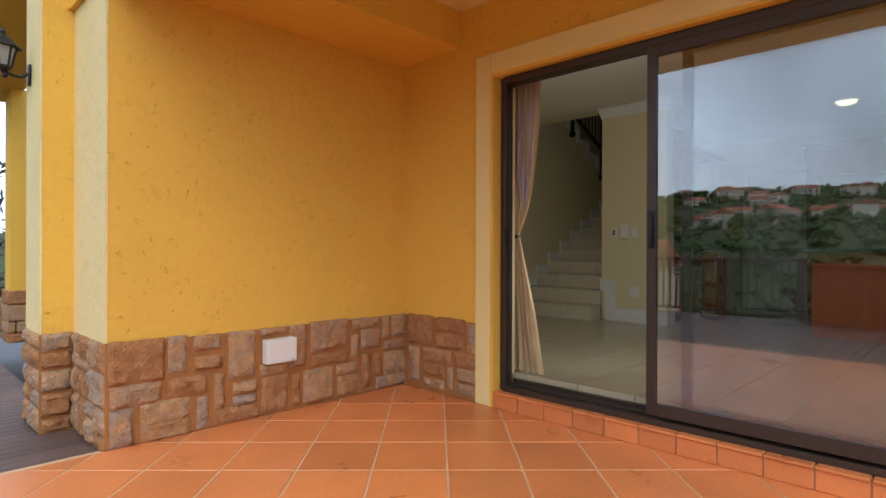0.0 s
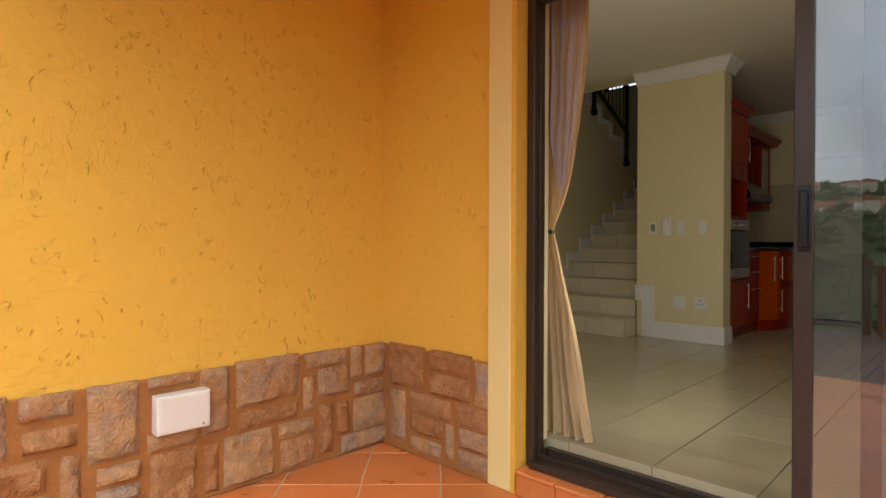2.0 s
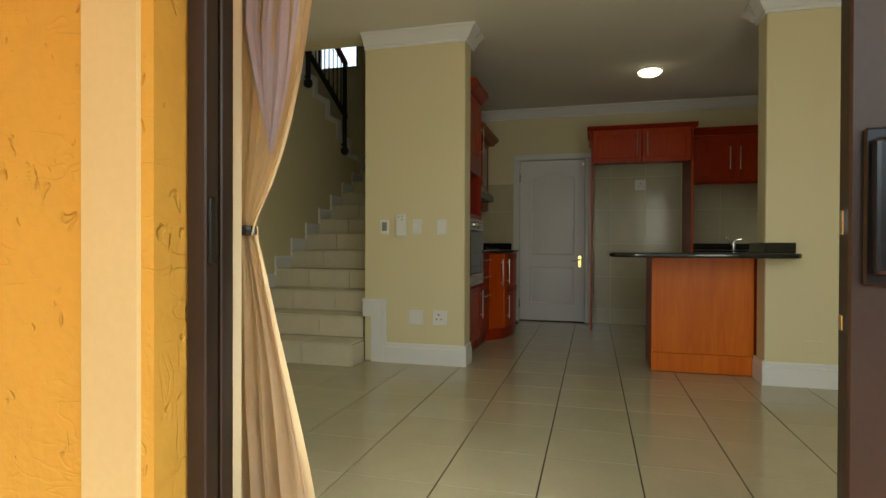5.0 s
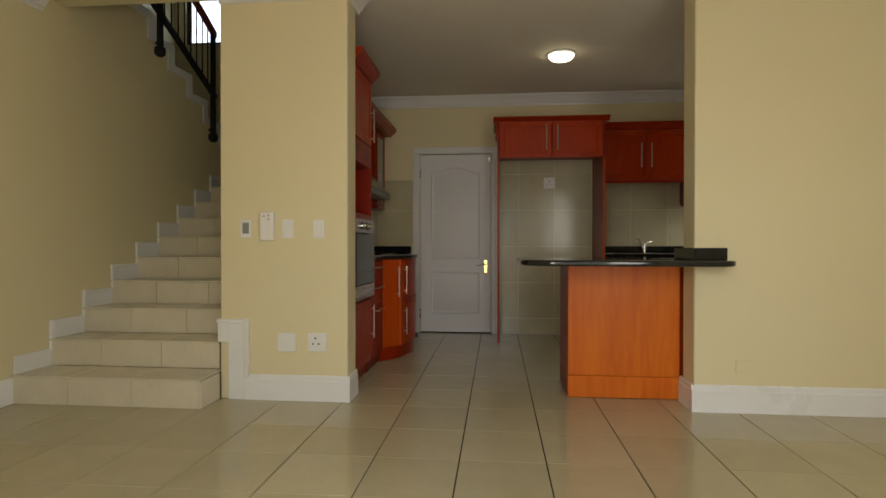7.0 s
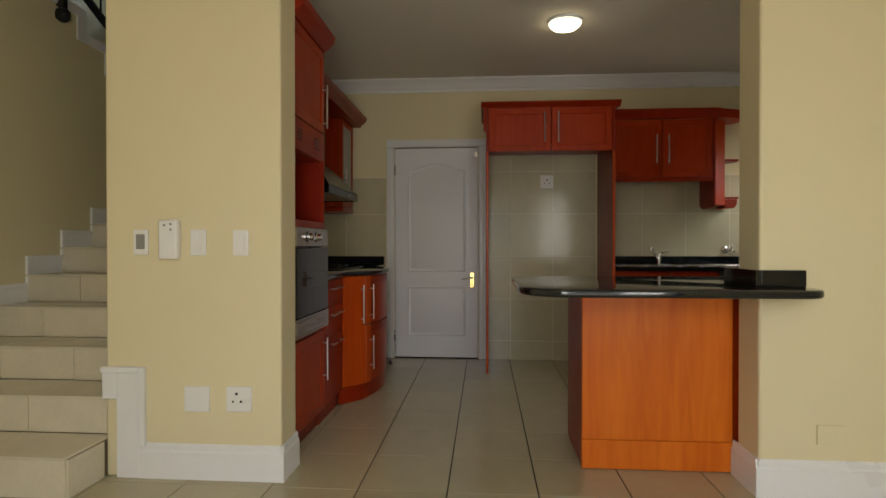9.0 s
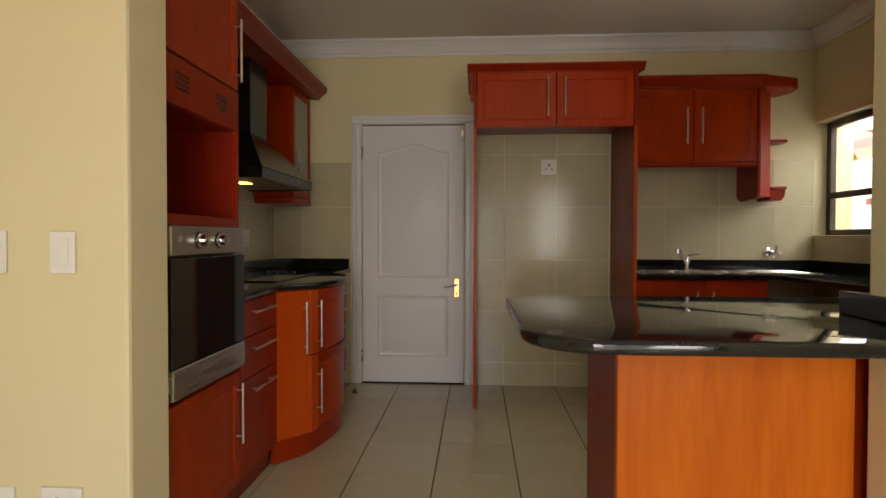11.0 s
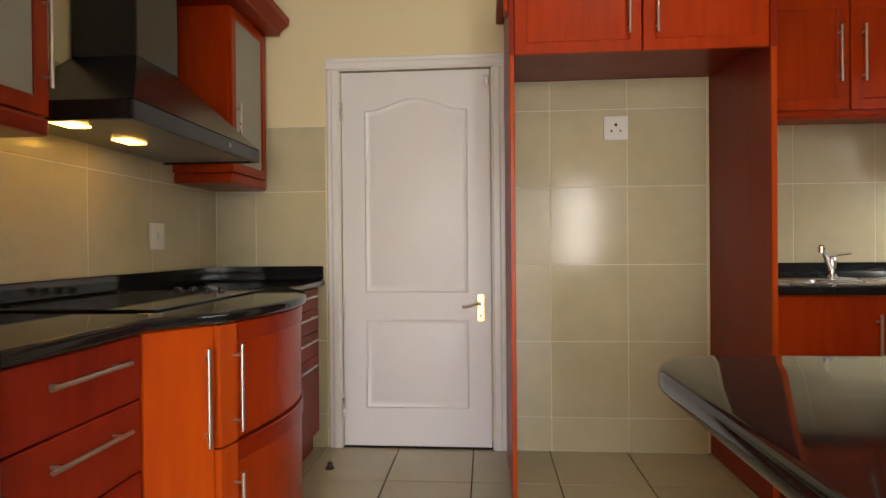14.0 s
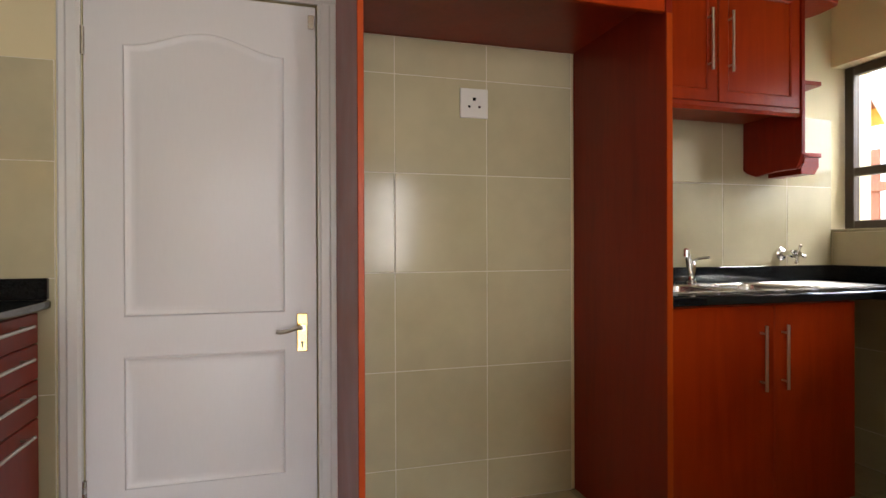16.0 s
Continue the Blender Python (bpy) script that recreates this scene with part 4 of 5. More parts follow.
# sink, taps
sink = thing("kitchen_sink", (9.19, 0.2, 0.93), "stainless steel double bowl sink with a ridged drainer", "sink")


def tray(bm, x0, x1, y0, y1, z, deep, r=0.05, lip=0.0):
    """A pressed bowl: rings that go down and in."""
    def ring(inset, zz):
        pts = rounded([(x0 + inset, y0 + inset), (x1 - inset, y0 + inset), (x1 - inset, y1 - inset), (x0 + inset, y1 - inset)], [r] * 4, 5)
        return [bm.verts.new((*p, zz)) for p in pts]
    rings = [ring(0, z), ring(0.008, z - 0.006), ring(0.016, z - deep * 0.85), ring(0.05, z - deep)]
    n = len(rings[0])
    for a, c in zip(rings, rings[1:]):
        for k in range(n):
            bm.faces.new((a[k], a[(k + 1) % n], c[(k + 1) % n], c[k]))
    bm.faces.new(rings[-1])


b = bm_new()
zs = TOP1 + 0.004
for q in ((SX0 - 0.012, 9.015, SY0 - 0.012, SY1 + 0.012), (9.355, SX1 + 0.012, SY0 - 0.012, SY1 + 0.012), (9.015, 9.355, 0.76, SY1 + 0.012), (9.015, 9.355, 0.40, 0.44), (9.015, 9.355, SY0 - 0.012, 0.06)):
    box(b, q[0], q[1], q[2], q[3], TOP1 + 0.001, zs)
part("rim", b, STEEL, sink)
for y0, y1 in ((0.44, 0.76), (0.06, 0.40)):
    b = bm_new()
    tray(b, 9.015, 9.355, y0, y1, zs, 0.15)
    bmesh.ops.recalc_face_normals(b, faces=b.faces[:])
    bmesh.ops.reverse_faces(b, faces=b.faces[:])
    part("bowl", b, STEEL, sink, smooth=True)
for k in range(9):
    part("drainer_ridge", box(bm_new(), 9.03 + 0.037 * k, 9.042 + 0.037 * k, SY0 + 0.02, 0.03, zs, zs + 0.004, 0.0015), STEEL, sink)
tap = thing("mixer_tap", (9.385, 0.36, zs), "chrome single lever kitchen mixer tap", "tap")
b = bm_new()
lathe(b, [(0.027, 0), (0.027, 0.008), (0.021, 0.012), (0.021, 0.085), (0.018, 0.10), (0.012, 0.106)], (9.385, 0.36, zs), "Z", 18)
part("body", b, CHROME, tap, smooth=True)
b = bm_new()
tube(b, [(9.385, 0.36, zs + 0.03), (9.345, 0.405, zs + 0.09), (9.315, 0.44, zs + 0.148), (9.300, 0.458, zs + 0.152)], 0.0125, 10)
rod(b, (9.300, 0.458, zs + 0.156), (9.298, 0.460, zs + 0.125), 0.014)
part("spout", b, CHROME, tap, smooth=True)
b = bm_new()
tube(b, [(9.385, 0.36, zs + 0.10), (9.375, 0.335, zs + 0.115), (9.355, 0.285, zs + 0.122)], 0.006)
part("lever", b, CHROME, tap, smooth=True)
bib = thing("wall_tap", (9.48, -0.27, 1.05), "chrome cross-handle wall stop tap", "tap")
b = bm_new()
lathe(b, [(0.034, -0.004), (0.034, -0.012), (0.022, -0.022), (0.014, -0.024), (0.014, -0.07), (0.02, -0.074), (0.02, -0.09)], (9.494, -0.27, 1.055), "X", 18)
part("body", b, CHROME, bib, smooth=True)
b = bm_new()
for a in range(4):
    c, s = math.cos(a * math.pi / 2 + 0.3), math.sin(a * math.pi / 2 + 0.3)
    rod(b, (9.405, -0.285, 1.055), (9.400, -0.285 + 0.042 * c, 1.055 + 0.042 * s), 0.006, 8)
    bmesh.ops.create_uvsphere(b, u_segments=8, v_segments=6, radius=0.009, matrix=Matrix.Translation((9.400, -0.285 + 0.042 * c, 1.055 + 0.042 * s)))
rod(b, (9.42, -0.285, 1.055), (9.392, -0.285, 1.055), 0.012)
part("cross_handle", b, CHROME, bib, smooth=True)

# ---- kitchen: wall cupboard by the window ----
wallcab = thing("wall_cupboard", (9.34, 0.4, 1.44), "cherry wood wall cupboard with an open end shelf", "cupboard")
panel("carcass_panel", wallcab, CHERRY, 9.192, 9.496, -0.039, 0.873, 1.70, 1.718)
panel("carcass_panel", wallcab, CHERRY, 9.192, 9.496, -0.039, 0.873, 2.20, 2.218)
panel("carcass_panel", wallcab, CHERRY, 9.48, 9.496, -0.039, 0.873, 1.719, 2.199)
panel("carcass_panel", wallcab, CHERRY, 9.192, 9.479, 0.855, 0.873, 1.719, 2.199)
for a0, a1, hy in ((0.402, 0.873, 0.452), (-0.039, 0.399, 0.348)):
    d = shaker(wallcab, "x", 9.171, a0, a1, 1.70, 2.215)
    handle_v(9.171, hy, 1.825, 2.08, d)
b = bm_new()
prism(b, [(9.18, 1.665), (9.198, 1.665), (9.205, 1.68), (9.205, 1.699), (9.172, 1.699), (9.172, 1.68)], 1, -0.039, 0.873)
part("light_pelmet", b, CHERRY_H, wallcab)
b = bm_new()
prism(b, [(9.165, 2.218), (9.165, 1.50), (9.185, 1.455), (9.20, 1.44), (9.30, 1.44), (9.42, 1.43), (9.47, 1.45), (9.496, 1.47), (9.496, 2.218)], 1, -0.060, -0.040, 0.003)
part("end_panel", b, REDWOOD, wallcab)
b = bm_new()
prism(b, [(9.172, -0.061), (9.30, -0.19), (9.496, -0.19), (9.496, -0.061)], 2, 1.46, 2.217, 0.003)
part("canted_end", b, CHERRY, wallcab, "canted end panel")
for z in (1.855, 1.515):
    b = bm_new()
    prism(b, rounded([(9.292, -0.191), (9.492, -0.191), (9.492, -0.25), (9.39, -0.320), (9.292, -0.31)], [0, 0, 0.01, 0.03, 0.012]), 2, z, z + 0.02, 0.003)
    part("end_shelf", b, CHERRY_H, wallcab)
b = bm_new()
prism(b, [(-0.191, 1.435), (-0.191, 1.514), (-0.30, 1.514), (-0.30, 1.47), (-0.275, 1.435)], 0, 9.302, 9.49, 0.003)
part("shelf_bracket", b, CHERRY_H, wallcab)
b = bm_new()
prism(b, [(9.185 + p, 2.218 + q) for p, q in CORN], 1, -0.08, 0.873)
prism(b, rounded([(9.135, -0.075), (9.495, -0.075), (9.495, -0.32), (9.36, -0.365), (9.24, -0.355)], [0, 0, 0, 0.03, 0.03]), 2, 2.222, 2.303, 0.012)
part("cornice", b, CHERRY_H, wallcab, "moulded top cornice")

# ---- kitchen: oven tower ----
tower = thing("oven_tower", (7.11, 3.25, 0), "tall cherry wood unit with built-in oven and open niche", "cabinet")
TX0, TX1, TY = 6.825, 7.40, 2.94
for x in (TX0, TX1 - 0.018):
    panel("side_panel", tower, REDWOOD, x, x + 0.018, TY + 0.022, Y_KIT_L - 0.004, 0.1, 2.27)
for z in (0.1, 0.595, 1.205, 1.60, 2.252):
    panel("shelf", tower, REDWOOD, TX0 + 0.019, TX1 - 0.019, TY + 0.022, Y_KIT_L - 0.023, z, z + 0.018)
panel("back_panel", tower, REDWOOD, TX0 + 0.019, TX1 - 0.019, Y_KIT_L - 0.022, Y_KIT_L - 0.004, 0.119, 2.251)
b = bm_new()
box(b, TX0, TX0 + 0.012, TY, TY + 0.021, 1.20, 1.61, 0.002)
box(b, TX1 - 0.02, TX1, TY, TY + 0.021, 1.20, 1.61, 0.002)
box(b, TX0, TX1, TY - 0.001, TY + 0.0205, 1.196, 1.235, 0.003)
part("niche_frame", b, CHERRY_H, tower)
b = bm_new()
box(b, TX0, TX1, TY, TY + 0.02, 1.60, 1.765, 0.003)
vent = part("vent_board", b, CHERRY_H, tower)
for x0 in (6.90, 7.20):
    for k in range(4):
        b = bm_new()
        box(b, x0, x0 + 0.09, TY - 0.001, TY + 0.004, 1.655 + 0.017 * k, 1.663 + 0.017 * k, 0.001)
        part("vent_slot", b, BLACK, vent)
d = shaker(tower, "y", TY, TX0, TX1, 1.772, 2.265)
handle_v(TX1 - 0.035, TY, 1.80, 2.06, d, 0.0, -1.0)
d = shaker(tower, "y", TY, TX0, TX1, 0.11, 0.590)
handle_v(TX1 - 0.035, TY, 0.29, 0.545, d, 0.0, -1.0)
b = bm_new()
slab(b, TX0, TX1, TY + 0.05, TY + 0.068, 0.003, 0.099)
part("plinth", b, DARKWOOD, tower)
oven = thing("oven", (7.11, 3.2, 0.613), "built-in oven with steel control panel and black glass door", "oven")
b = bm_new()
box(b, TX0 + 0.02, TX1 - 0.02, TY + 0.022, 3.5, 0.615, 1.20)
part("body", b, BLACK, oven)
b = bm_new()
box(b, TX0 + 0.003, TX1 - 0.003, TY - 0.022, TY + 0.021, 1.092, 1.194, 0.004)
part("control_panel", b, STEEL, oven)
for x in (6.88, 7.012, 7.165):
    b = bm_new()
    if x == 6.88:
        rod(b, (x, TY - 0.024, 1.15), (x, TY - 0.021, 1.15), 0.012, 12)
        part("brand_dot", b, GREYPLASTIC, oven)
        continue
    lathe(b, [(0.026, 0.022), (0.026, 0.028), (0.020, 0.032), (0.018, 0.052), (0.012, 0.056)], (x, TY, 1.145), "Y", 20)
    k = part("knob", b, CHROME, oven, "chrome control knob", True)
    b = bm_new()
    lathe(b, [(0.030, 0.0222), (0.030, 0.0245)], (x, TY, 1.145), "Y", 20)
    part("dial", b, BLACK, k)
b = bm_new()
box(b, TX0 + 0.003, TX1 - 0.003, TY - 0.024, TY + 0.021, 0.722, 1.086, 0.004)
odoor = part("door", b, BLACKGLASS, oven)
b = bm_new()
box(b, TX0 + 0.003, TX1 - 0.003, TY - 0.026, TY + 0.021, 0.615, 0.718, 0.004)
part("lower_trim", b, STEEL, oven)

# ---- kitchen: drawers, bow-front corner, end drawers ----
drawers = thing("drawer_unit", (7.62, 3.25, 0), "cherry wood drawer unit with steel bar handles", "drawers")
b = bm_new()
slab(b, 7.404, 7.84, TY + 0.022, Y_KIT_L - 0.012, 0.1, 0.884)
part("body", b, CHERRY, drawers)
b = bm_new()
slab(b, 7.404, 7.84, TY + 0.04, TY + 0.06, 0.003, 0.099)
part("plinth", b, DARKWOOD, drawers)
for z0, z1 in ((0.718, 0.878), (0.535, 0.713), (0.11, 0.530)):
    b = bm_new()
    box(b, 7.406, 7.838, TY, TY + 0.02, z0, z1, 0.003)
    d = part("drawer_front", b, REDWOOD, drawers)
    handle_h(7.51, 7.76, TY, z1 - 0.055, d)

bow = thing("bow_front_cabinet", (8.4, 3.2, 0), "cherry wood bow-fronted hob cabinet with curved doors", "cabinet")


def bow_y(x, off=0.0):
    """The front line of the cabinet: a canted flat door, then a bow back to the wall units."""
    if x < 7.845:
        return TY + off
    if x < 7.99:
        return TY - 0.12 * (x - 7.845) / 0.145 + off
    t = (x - 7.99) / 0.93
    return 2.82 - 0.080 * math.sin(math.pi * min(1, t * 1.05)) + 0.135 * max(0, t) ** 4 + off


def bow_shell(x0, x1, off, thick, z0, z1, steps):
    b = bm_new()
    xs = [x0 + (x1 - x0) * k / steps for k in range(steps + 1)]
    outline = [(x, bow_y(x, off)) for x in xs] + [(x, bow_y(x, off + thick)) for x in xs[::-1]]
    prism(b, outline, 2, z0, z1, 0.0025, 1)
    return b


part("body", prism(bm_new(), [(x, bow_y(x, 0.024)) for x in [7.845, 7.99] + [7.99 + 0.0465 * k for k in range(1, 21)]] + [(8.92, Y_KIT_L - 0.012), (7.845, Y_KIT_L - 0.012)], 2, 0.1, 0.884), CHERRY, bow)
part("plinth", bow_shell(7.845, 8.92, 0.012, 0.02, 0.003, 0.118, 26), CHERRY_H, bow, smooth=True)
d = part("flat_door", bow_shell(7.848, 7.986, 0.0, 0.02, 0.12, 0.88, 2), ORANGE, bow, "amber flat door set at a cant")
handle_v(7.968, bow_y(7.968), 0.55, 0.82, d, -0.637, -0.771)
for z0, z1, h0, h1 in ((0.535, 0.88, 0.57, 0.82), (0.12, 0.530, 0.21, 0.45)):
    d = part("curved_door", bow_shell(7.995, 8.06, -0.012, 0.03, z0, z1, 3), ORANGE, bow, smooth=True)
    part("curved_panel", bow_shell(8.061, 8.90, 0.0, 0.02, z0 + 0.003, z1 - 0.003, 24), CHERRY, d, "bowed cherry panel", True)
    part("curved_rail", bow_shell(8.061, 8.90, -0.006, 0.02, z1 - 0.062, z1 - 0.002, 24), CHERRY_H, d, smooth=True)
    handle_v(8.045, bow_y(8.045, -0.012), h0, h1, d, -0.1, -1.0)
    handle_v(8.86, bow_y(8.86), h0, h1, d, 0.1, -1.0)

enddr = thing("end_drawer_unit", (9.2, 3.25, 0), "narrow cherry wood drawer unit beside the door", "drawers")
b = bm_new()
slab(b, 8.925, 9.44, 2.985, Y_KIT_L - 0.012, 0.1, 0.884)
part("body", b, CHERRY, enddr)
b = bm_new()
slab(b, 8.925, 9.44, 3.0, 3.02, 0.003, 0.099)
part("plinth", b, DARKWOOD, enddr)
for z0, z1 in ((0.775, 0.878), (0.655, 0.771), (0.525, 0.651), (0.11, 0.521)):
    b = bm_new()
    box(b, 8.928, 9.438, 2.963, 2.984, z0, z1, 0.003)
    d = part("drawer_front", b, REDWOOD, enddr)
    handle_h(9.06, 9.33, 2.963, z1 - 0.035, d)

hobtop = thing("hob_worktop", (8.4, 3.2, TOP0), "polished black granite worktop with a bowed front edge", "worktop")
xs = [7.845, 7.99] + [7.99 + 0.0372 * k for k in range(1, 25)]
outline = [(7.402, TY - 0.022)] + [(x, bow_y(x, -0.024)) for x in xs] + [(8.93, 2.935), (9.47, 2.935), (9.47, Y_KIT_L - 0.012), (7.402, Y_KIT_L - 0.012)]
part("top", prism(bm_new(), outline, 2, TOP0, TOP1, 0.012, 3), GRANITE, hobtop, smooth=True)
b = bm_new()
box(b, 7.402, 9.487, Y_KIT_L - 0.034, Y_KIT_L - 0.012, TOP1, 0.992, 0.003)
box(b, 9.465, 9.487, 2.945, Y_KIT_L - 0.035, TOP1, 0.992, 0.003)
part("upstand", b, GRANITE, hobtop)
hob = thing("hob", (8.35, 3.2, TOP1), "black glass built-in hob with control knobs", "hob")
b = bm_new()
box(b, 7.98, 8.70, 2.985, 3.46, TOP1, TOP1 + 0.008, 0.003)
part("glass_top", b, BLACKGLASS, hob)
for k in range(4):
    b = bm_new()
    lathe(b, [(0.015, 0), (0.015, 0.007), (0.012, 0.013), (0.006, 0.014)], (8.655, 3.12 + 0.06 * k, TOP1 + 0.008), "Z", 14)
    part("knob", b, BLACK, hob, smooth=True)

# ---- kitchen: hood and upper cupboards ----
hood = thing("cooker_hood", (8.55, 3.33, 1.48), "black chimney cooker hood with two lit lamps", "cooker hood")
HX0, HX1, HY0, HZ = 8.07, 9.0, 3.10, 1.485
b = bm_new()
ring0 = [(HX0, HY0, HZ + 0.06), (HX1, HY0, HZ + 0.06), (HX1, 3.55, HZ + 0.06), (HX0, 3.55, HZ + 0.06)]
ring1 = [(8.40, 3.30, HZ + 0.30), (8.67, 3.30, HZ + 0.30), (8.67, 3.55, HZ + 0.30), (8.40, 3.55, HZ + 0.30)]
va, vb = [b.verts.new(p) for p in ring0], [b.verts.new(p) for p in ring1]
for k in range(4):
    b.faces.new((va[k], va[(k + 1) % 4], vb[(k + 1) % 4], vb[k]))
b.faces.new(va[::-1])
b.faces.new(vb)
bmesh.ops.recalc_face_normals(b, faces=b.faces[:])
part("canopy", b, BLACK, hood)
b = bm_new()
box(b, HX0, HX1, HY0, HY0 + 0.02, HZ, HZ + 0.06, 0.004)
box(b, HX0, HX0 + 0.02, HY0 + 0.02, 3.55, HZ, HZ + 0.06)
box(b, HX1 - 0.02, HX1, HY0 + 0.02, 3.55, HZ, HZ + 0.06)
part("rim", b, BLACK, hood)
b = bm_new()
box(b, HX0 + 0.02, HX1 - 0.02, HY0 + 0.02, 3.55, HZ + 0.008, HZ + 0.02)
part("filter_plate", b, GREYPLASTIC, hood, "grey filter plate")
b = bm_new()
box(b, 8.40, 8.67, 3.30, 3.55, HZ + 0.30, 2.245, 0.004)
part("chimney", b, BLACK, hood)
for x in (8.10, 8.40):
    b = bm_new()
    box(b, x, x + 0.10, 3.33, 3.40, HZ + 0.002, HZ + 0.0075)
    part("lamp", b, HOODGLOW, hood, "lit warm hood lamp")
b = bm_new()
rod(b, (8.70, HY0 - 0.003, HZ + 0.03), (8.70, HY0 + 0.002, HZ + 0.03), 0.010, 12)
part("switch", b, GREYPLASTIC, hood)

for x0, x1, hx, name in ((7.43, 7.93, 7.905, "glazed_wall_cupboard"), (9.05, 9.46, 9.085, "glazed_wall_cupboard")):
    g = thing(name, ((x0 + x1) / 2, 3.4, 1.42), "cherry wood wall cupboard with a frosted glass door", "cupboard", "frosted cupboards beside the hood")
    panel("carcass_panel", g, CHERRY, x0, x0 + 0.018, 3.272, Y_KIT_L - 0.012, 1.455, 2.245)
    panel("carcass_panel", g, CHERRY, x1 - 0.018, x1, 3.272, Y_KIT_L - 0.012, 1.455, 2.245)
    panel("carcass_panel", g, CHERRY, x0 + 0.019, x1 - 0.019, 3.272, Y_KIT_L - 0.012, 1.455, 1.473)
    panel("carcass_panel", g, CHERRY, x0 + 0.019, x1 - 0.019, 3.272, Y_KIT_L - 0.012, 2.227, 2.245)
    panel("carcass_panel", g, CHERRY, x0 + 0.019, x1 - 0.019, 3.53, Y_KIT_L - 0.012, 1.474, 2.226)
    d = shaker(g, "y", 3.25, x0, x1, 1.457, 2.243, CHERRY, 0.05, FROST)
    handle_v(hx, 3.25, 1.53, 1.79, d, 0.0, -1.0)
    b = bm_new()
    prism(b, rounded([(x0, 3.245), (x1 + 0.005, 3.245), (x1 + 0.005, 3.54), (x0, 3.54)], [0.02, 0.03, 0, 0]), 2, 1.405, 1.453, 0.010)
    part("pelmet", b, CHERRY_H, g, "moulded bottom pelmet")
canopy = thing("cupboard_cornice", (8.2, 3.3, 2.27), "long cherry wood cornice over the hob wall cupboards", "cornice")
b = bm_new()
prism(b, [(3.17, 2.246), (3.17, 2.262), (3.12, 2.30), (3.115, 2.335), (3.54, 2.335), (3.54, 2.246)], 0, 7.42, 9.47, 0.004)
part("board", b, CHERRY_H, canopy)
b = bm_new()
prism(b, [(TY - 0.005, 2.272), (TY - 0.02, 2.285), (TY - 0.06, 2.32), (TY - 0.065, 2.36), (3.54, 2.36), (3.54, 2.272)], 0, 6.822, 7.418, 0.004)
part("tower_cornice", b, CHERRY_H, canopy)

# ---- lamp, switches, sockets, meter box ----
lamp = thing("ceiling_lamp", (8.12, 1.40, 2.62), "round lit ceiling lamp with a frosted dish", "ceiling lamp")
b = bm_new()
lathe(b, [(0.125, 0), (0.125, -0.012), (0.11, -0.022)], (8.12, 1.40, CEIL_Z), "Z", 32)
part("base", b, WHITE, lamp, smooth=True)
b = bm_new()
lathe(b, [(0.112, -0.022), (0.108, -0.035), (0.085, -0.055), (0.05, -0.066), (0.01, -0.070)], (8.12, 1.40, CEIL_Z), "Z", 32)
part("dish", b, LAMPGLOW, lamp, "glowing frosted dish", True)


def plate_x(name, label, category, x, y0, y1, z0, z1, group="", side=-1):
    t = thing(name, (x, (y0 + y1) / 2, (z0 + z1) / 2), label, category, group)
    b = bm_new()
    box(b, *sorted((x + side * 0.002, x + side * 0.011)), y0, y1, z0, z1, 0.003, 2)
    part("plate", b, PLASTIC, t)
    return t


def bits(t, name, material, x, items, depth=0.003, label=""):
    for y0, y1, z0, z1 in items:
        b = bm_new()
        box(b, x - depth, x + 0.001, y0, y1, z0, z1, 0.0008)
        part(name, b, material, t, label)


F = PIER - 0.011
t = plate_x("thermostat", "small white control plate with a grey display", "switch", PIER, 3.553, 3.626, 1.055, 1.174)
bits(t, "display", GREYPLASTIC, F, [(3.569, 3.611, 1.082, 1.152)])
ph = thing("intercom_handset", (PIER, 3.47, 1.05), "white plastic intercom handset on the wall", "intercom")
b = bm_new()
box(b, PIER - 0.045, PIER - 0.002, 3.392, 3.486, 1.034, 1.220, 0.012, 3)
part("body", b, PLASTIC, ph, smooth=True)
bits(ph, "button", GREYPLASTIC, PIER - 0.045, [(3.418, 3.428, 1.168, 1.178), (3.448, 3.458, 1.188, 1.198), (3.418, 3.428, 1.193, 1.203)])
t = plate_x("light_switch", "white four-gang light switch plate", "switch", PIER, 3.271, 3.347, 1.052, 1.174, "pier switches")
bits(t, "rocker", PLASTIC, F, [(3.283, 3.305, 1.120, 1.150), (3.313, 3.335, 1.120, 1.150), (3.283, 3.305, 1.075, 1.105), (3.313, 3.335, 1.075, 1.105)], 0.004)
t = plate_x("light_switch", "white single light switch plate", "switch", PIER, 3.067, 3.141, 1.051, 1.171, "pier switches")
bits(t, "rocker", PLASTIC, F, [(3.083, 3.125, 1.070, 1.152)], 0.004)
t = plate_x("blank_plate", "blank white wall plate above the skirting", "socket", PIER, 3.256, 3.378, 0.318, 0.438)
t = plate_x("power_socket", "white round-pin wall socket", "socket", PIER, 3.053, 3.175, 0.322, 0.440)
bits(t, "socket_hole", BLACK, F, [(3.119, 3.131, 0.400, 0.412), (3.099, 3.109, 0.365, 0.375), (3.137, 3.147, 0.365, 0.375)], 0.0006)
bits(t, "rocker", PLASTIC, F, [(3.062, 3.090, 0.368, 0.382)], 0.004)
t = plate_x("blank_plate", "flush cream painted wall plate by the skirting", "socket", PIER, 0.415, 0.533, 0.236, 0.320)
t.children[0].data.materials[0] = CREAM
t = plate_x("power_socket", "white round-pin socket in the fridge space", "socket", X_BACK - 0.009, 1.316, 1.44, 1.642, 1.767)
bits(t, "socket_hole", BLACK, X_BACK - 0.020, [(1.371, 1.385, 1.715, 1.729), (1.350, 1.360, 1.685, 1.695), (1.396, 1.406, 1.685, 1.695)], 0.0006)
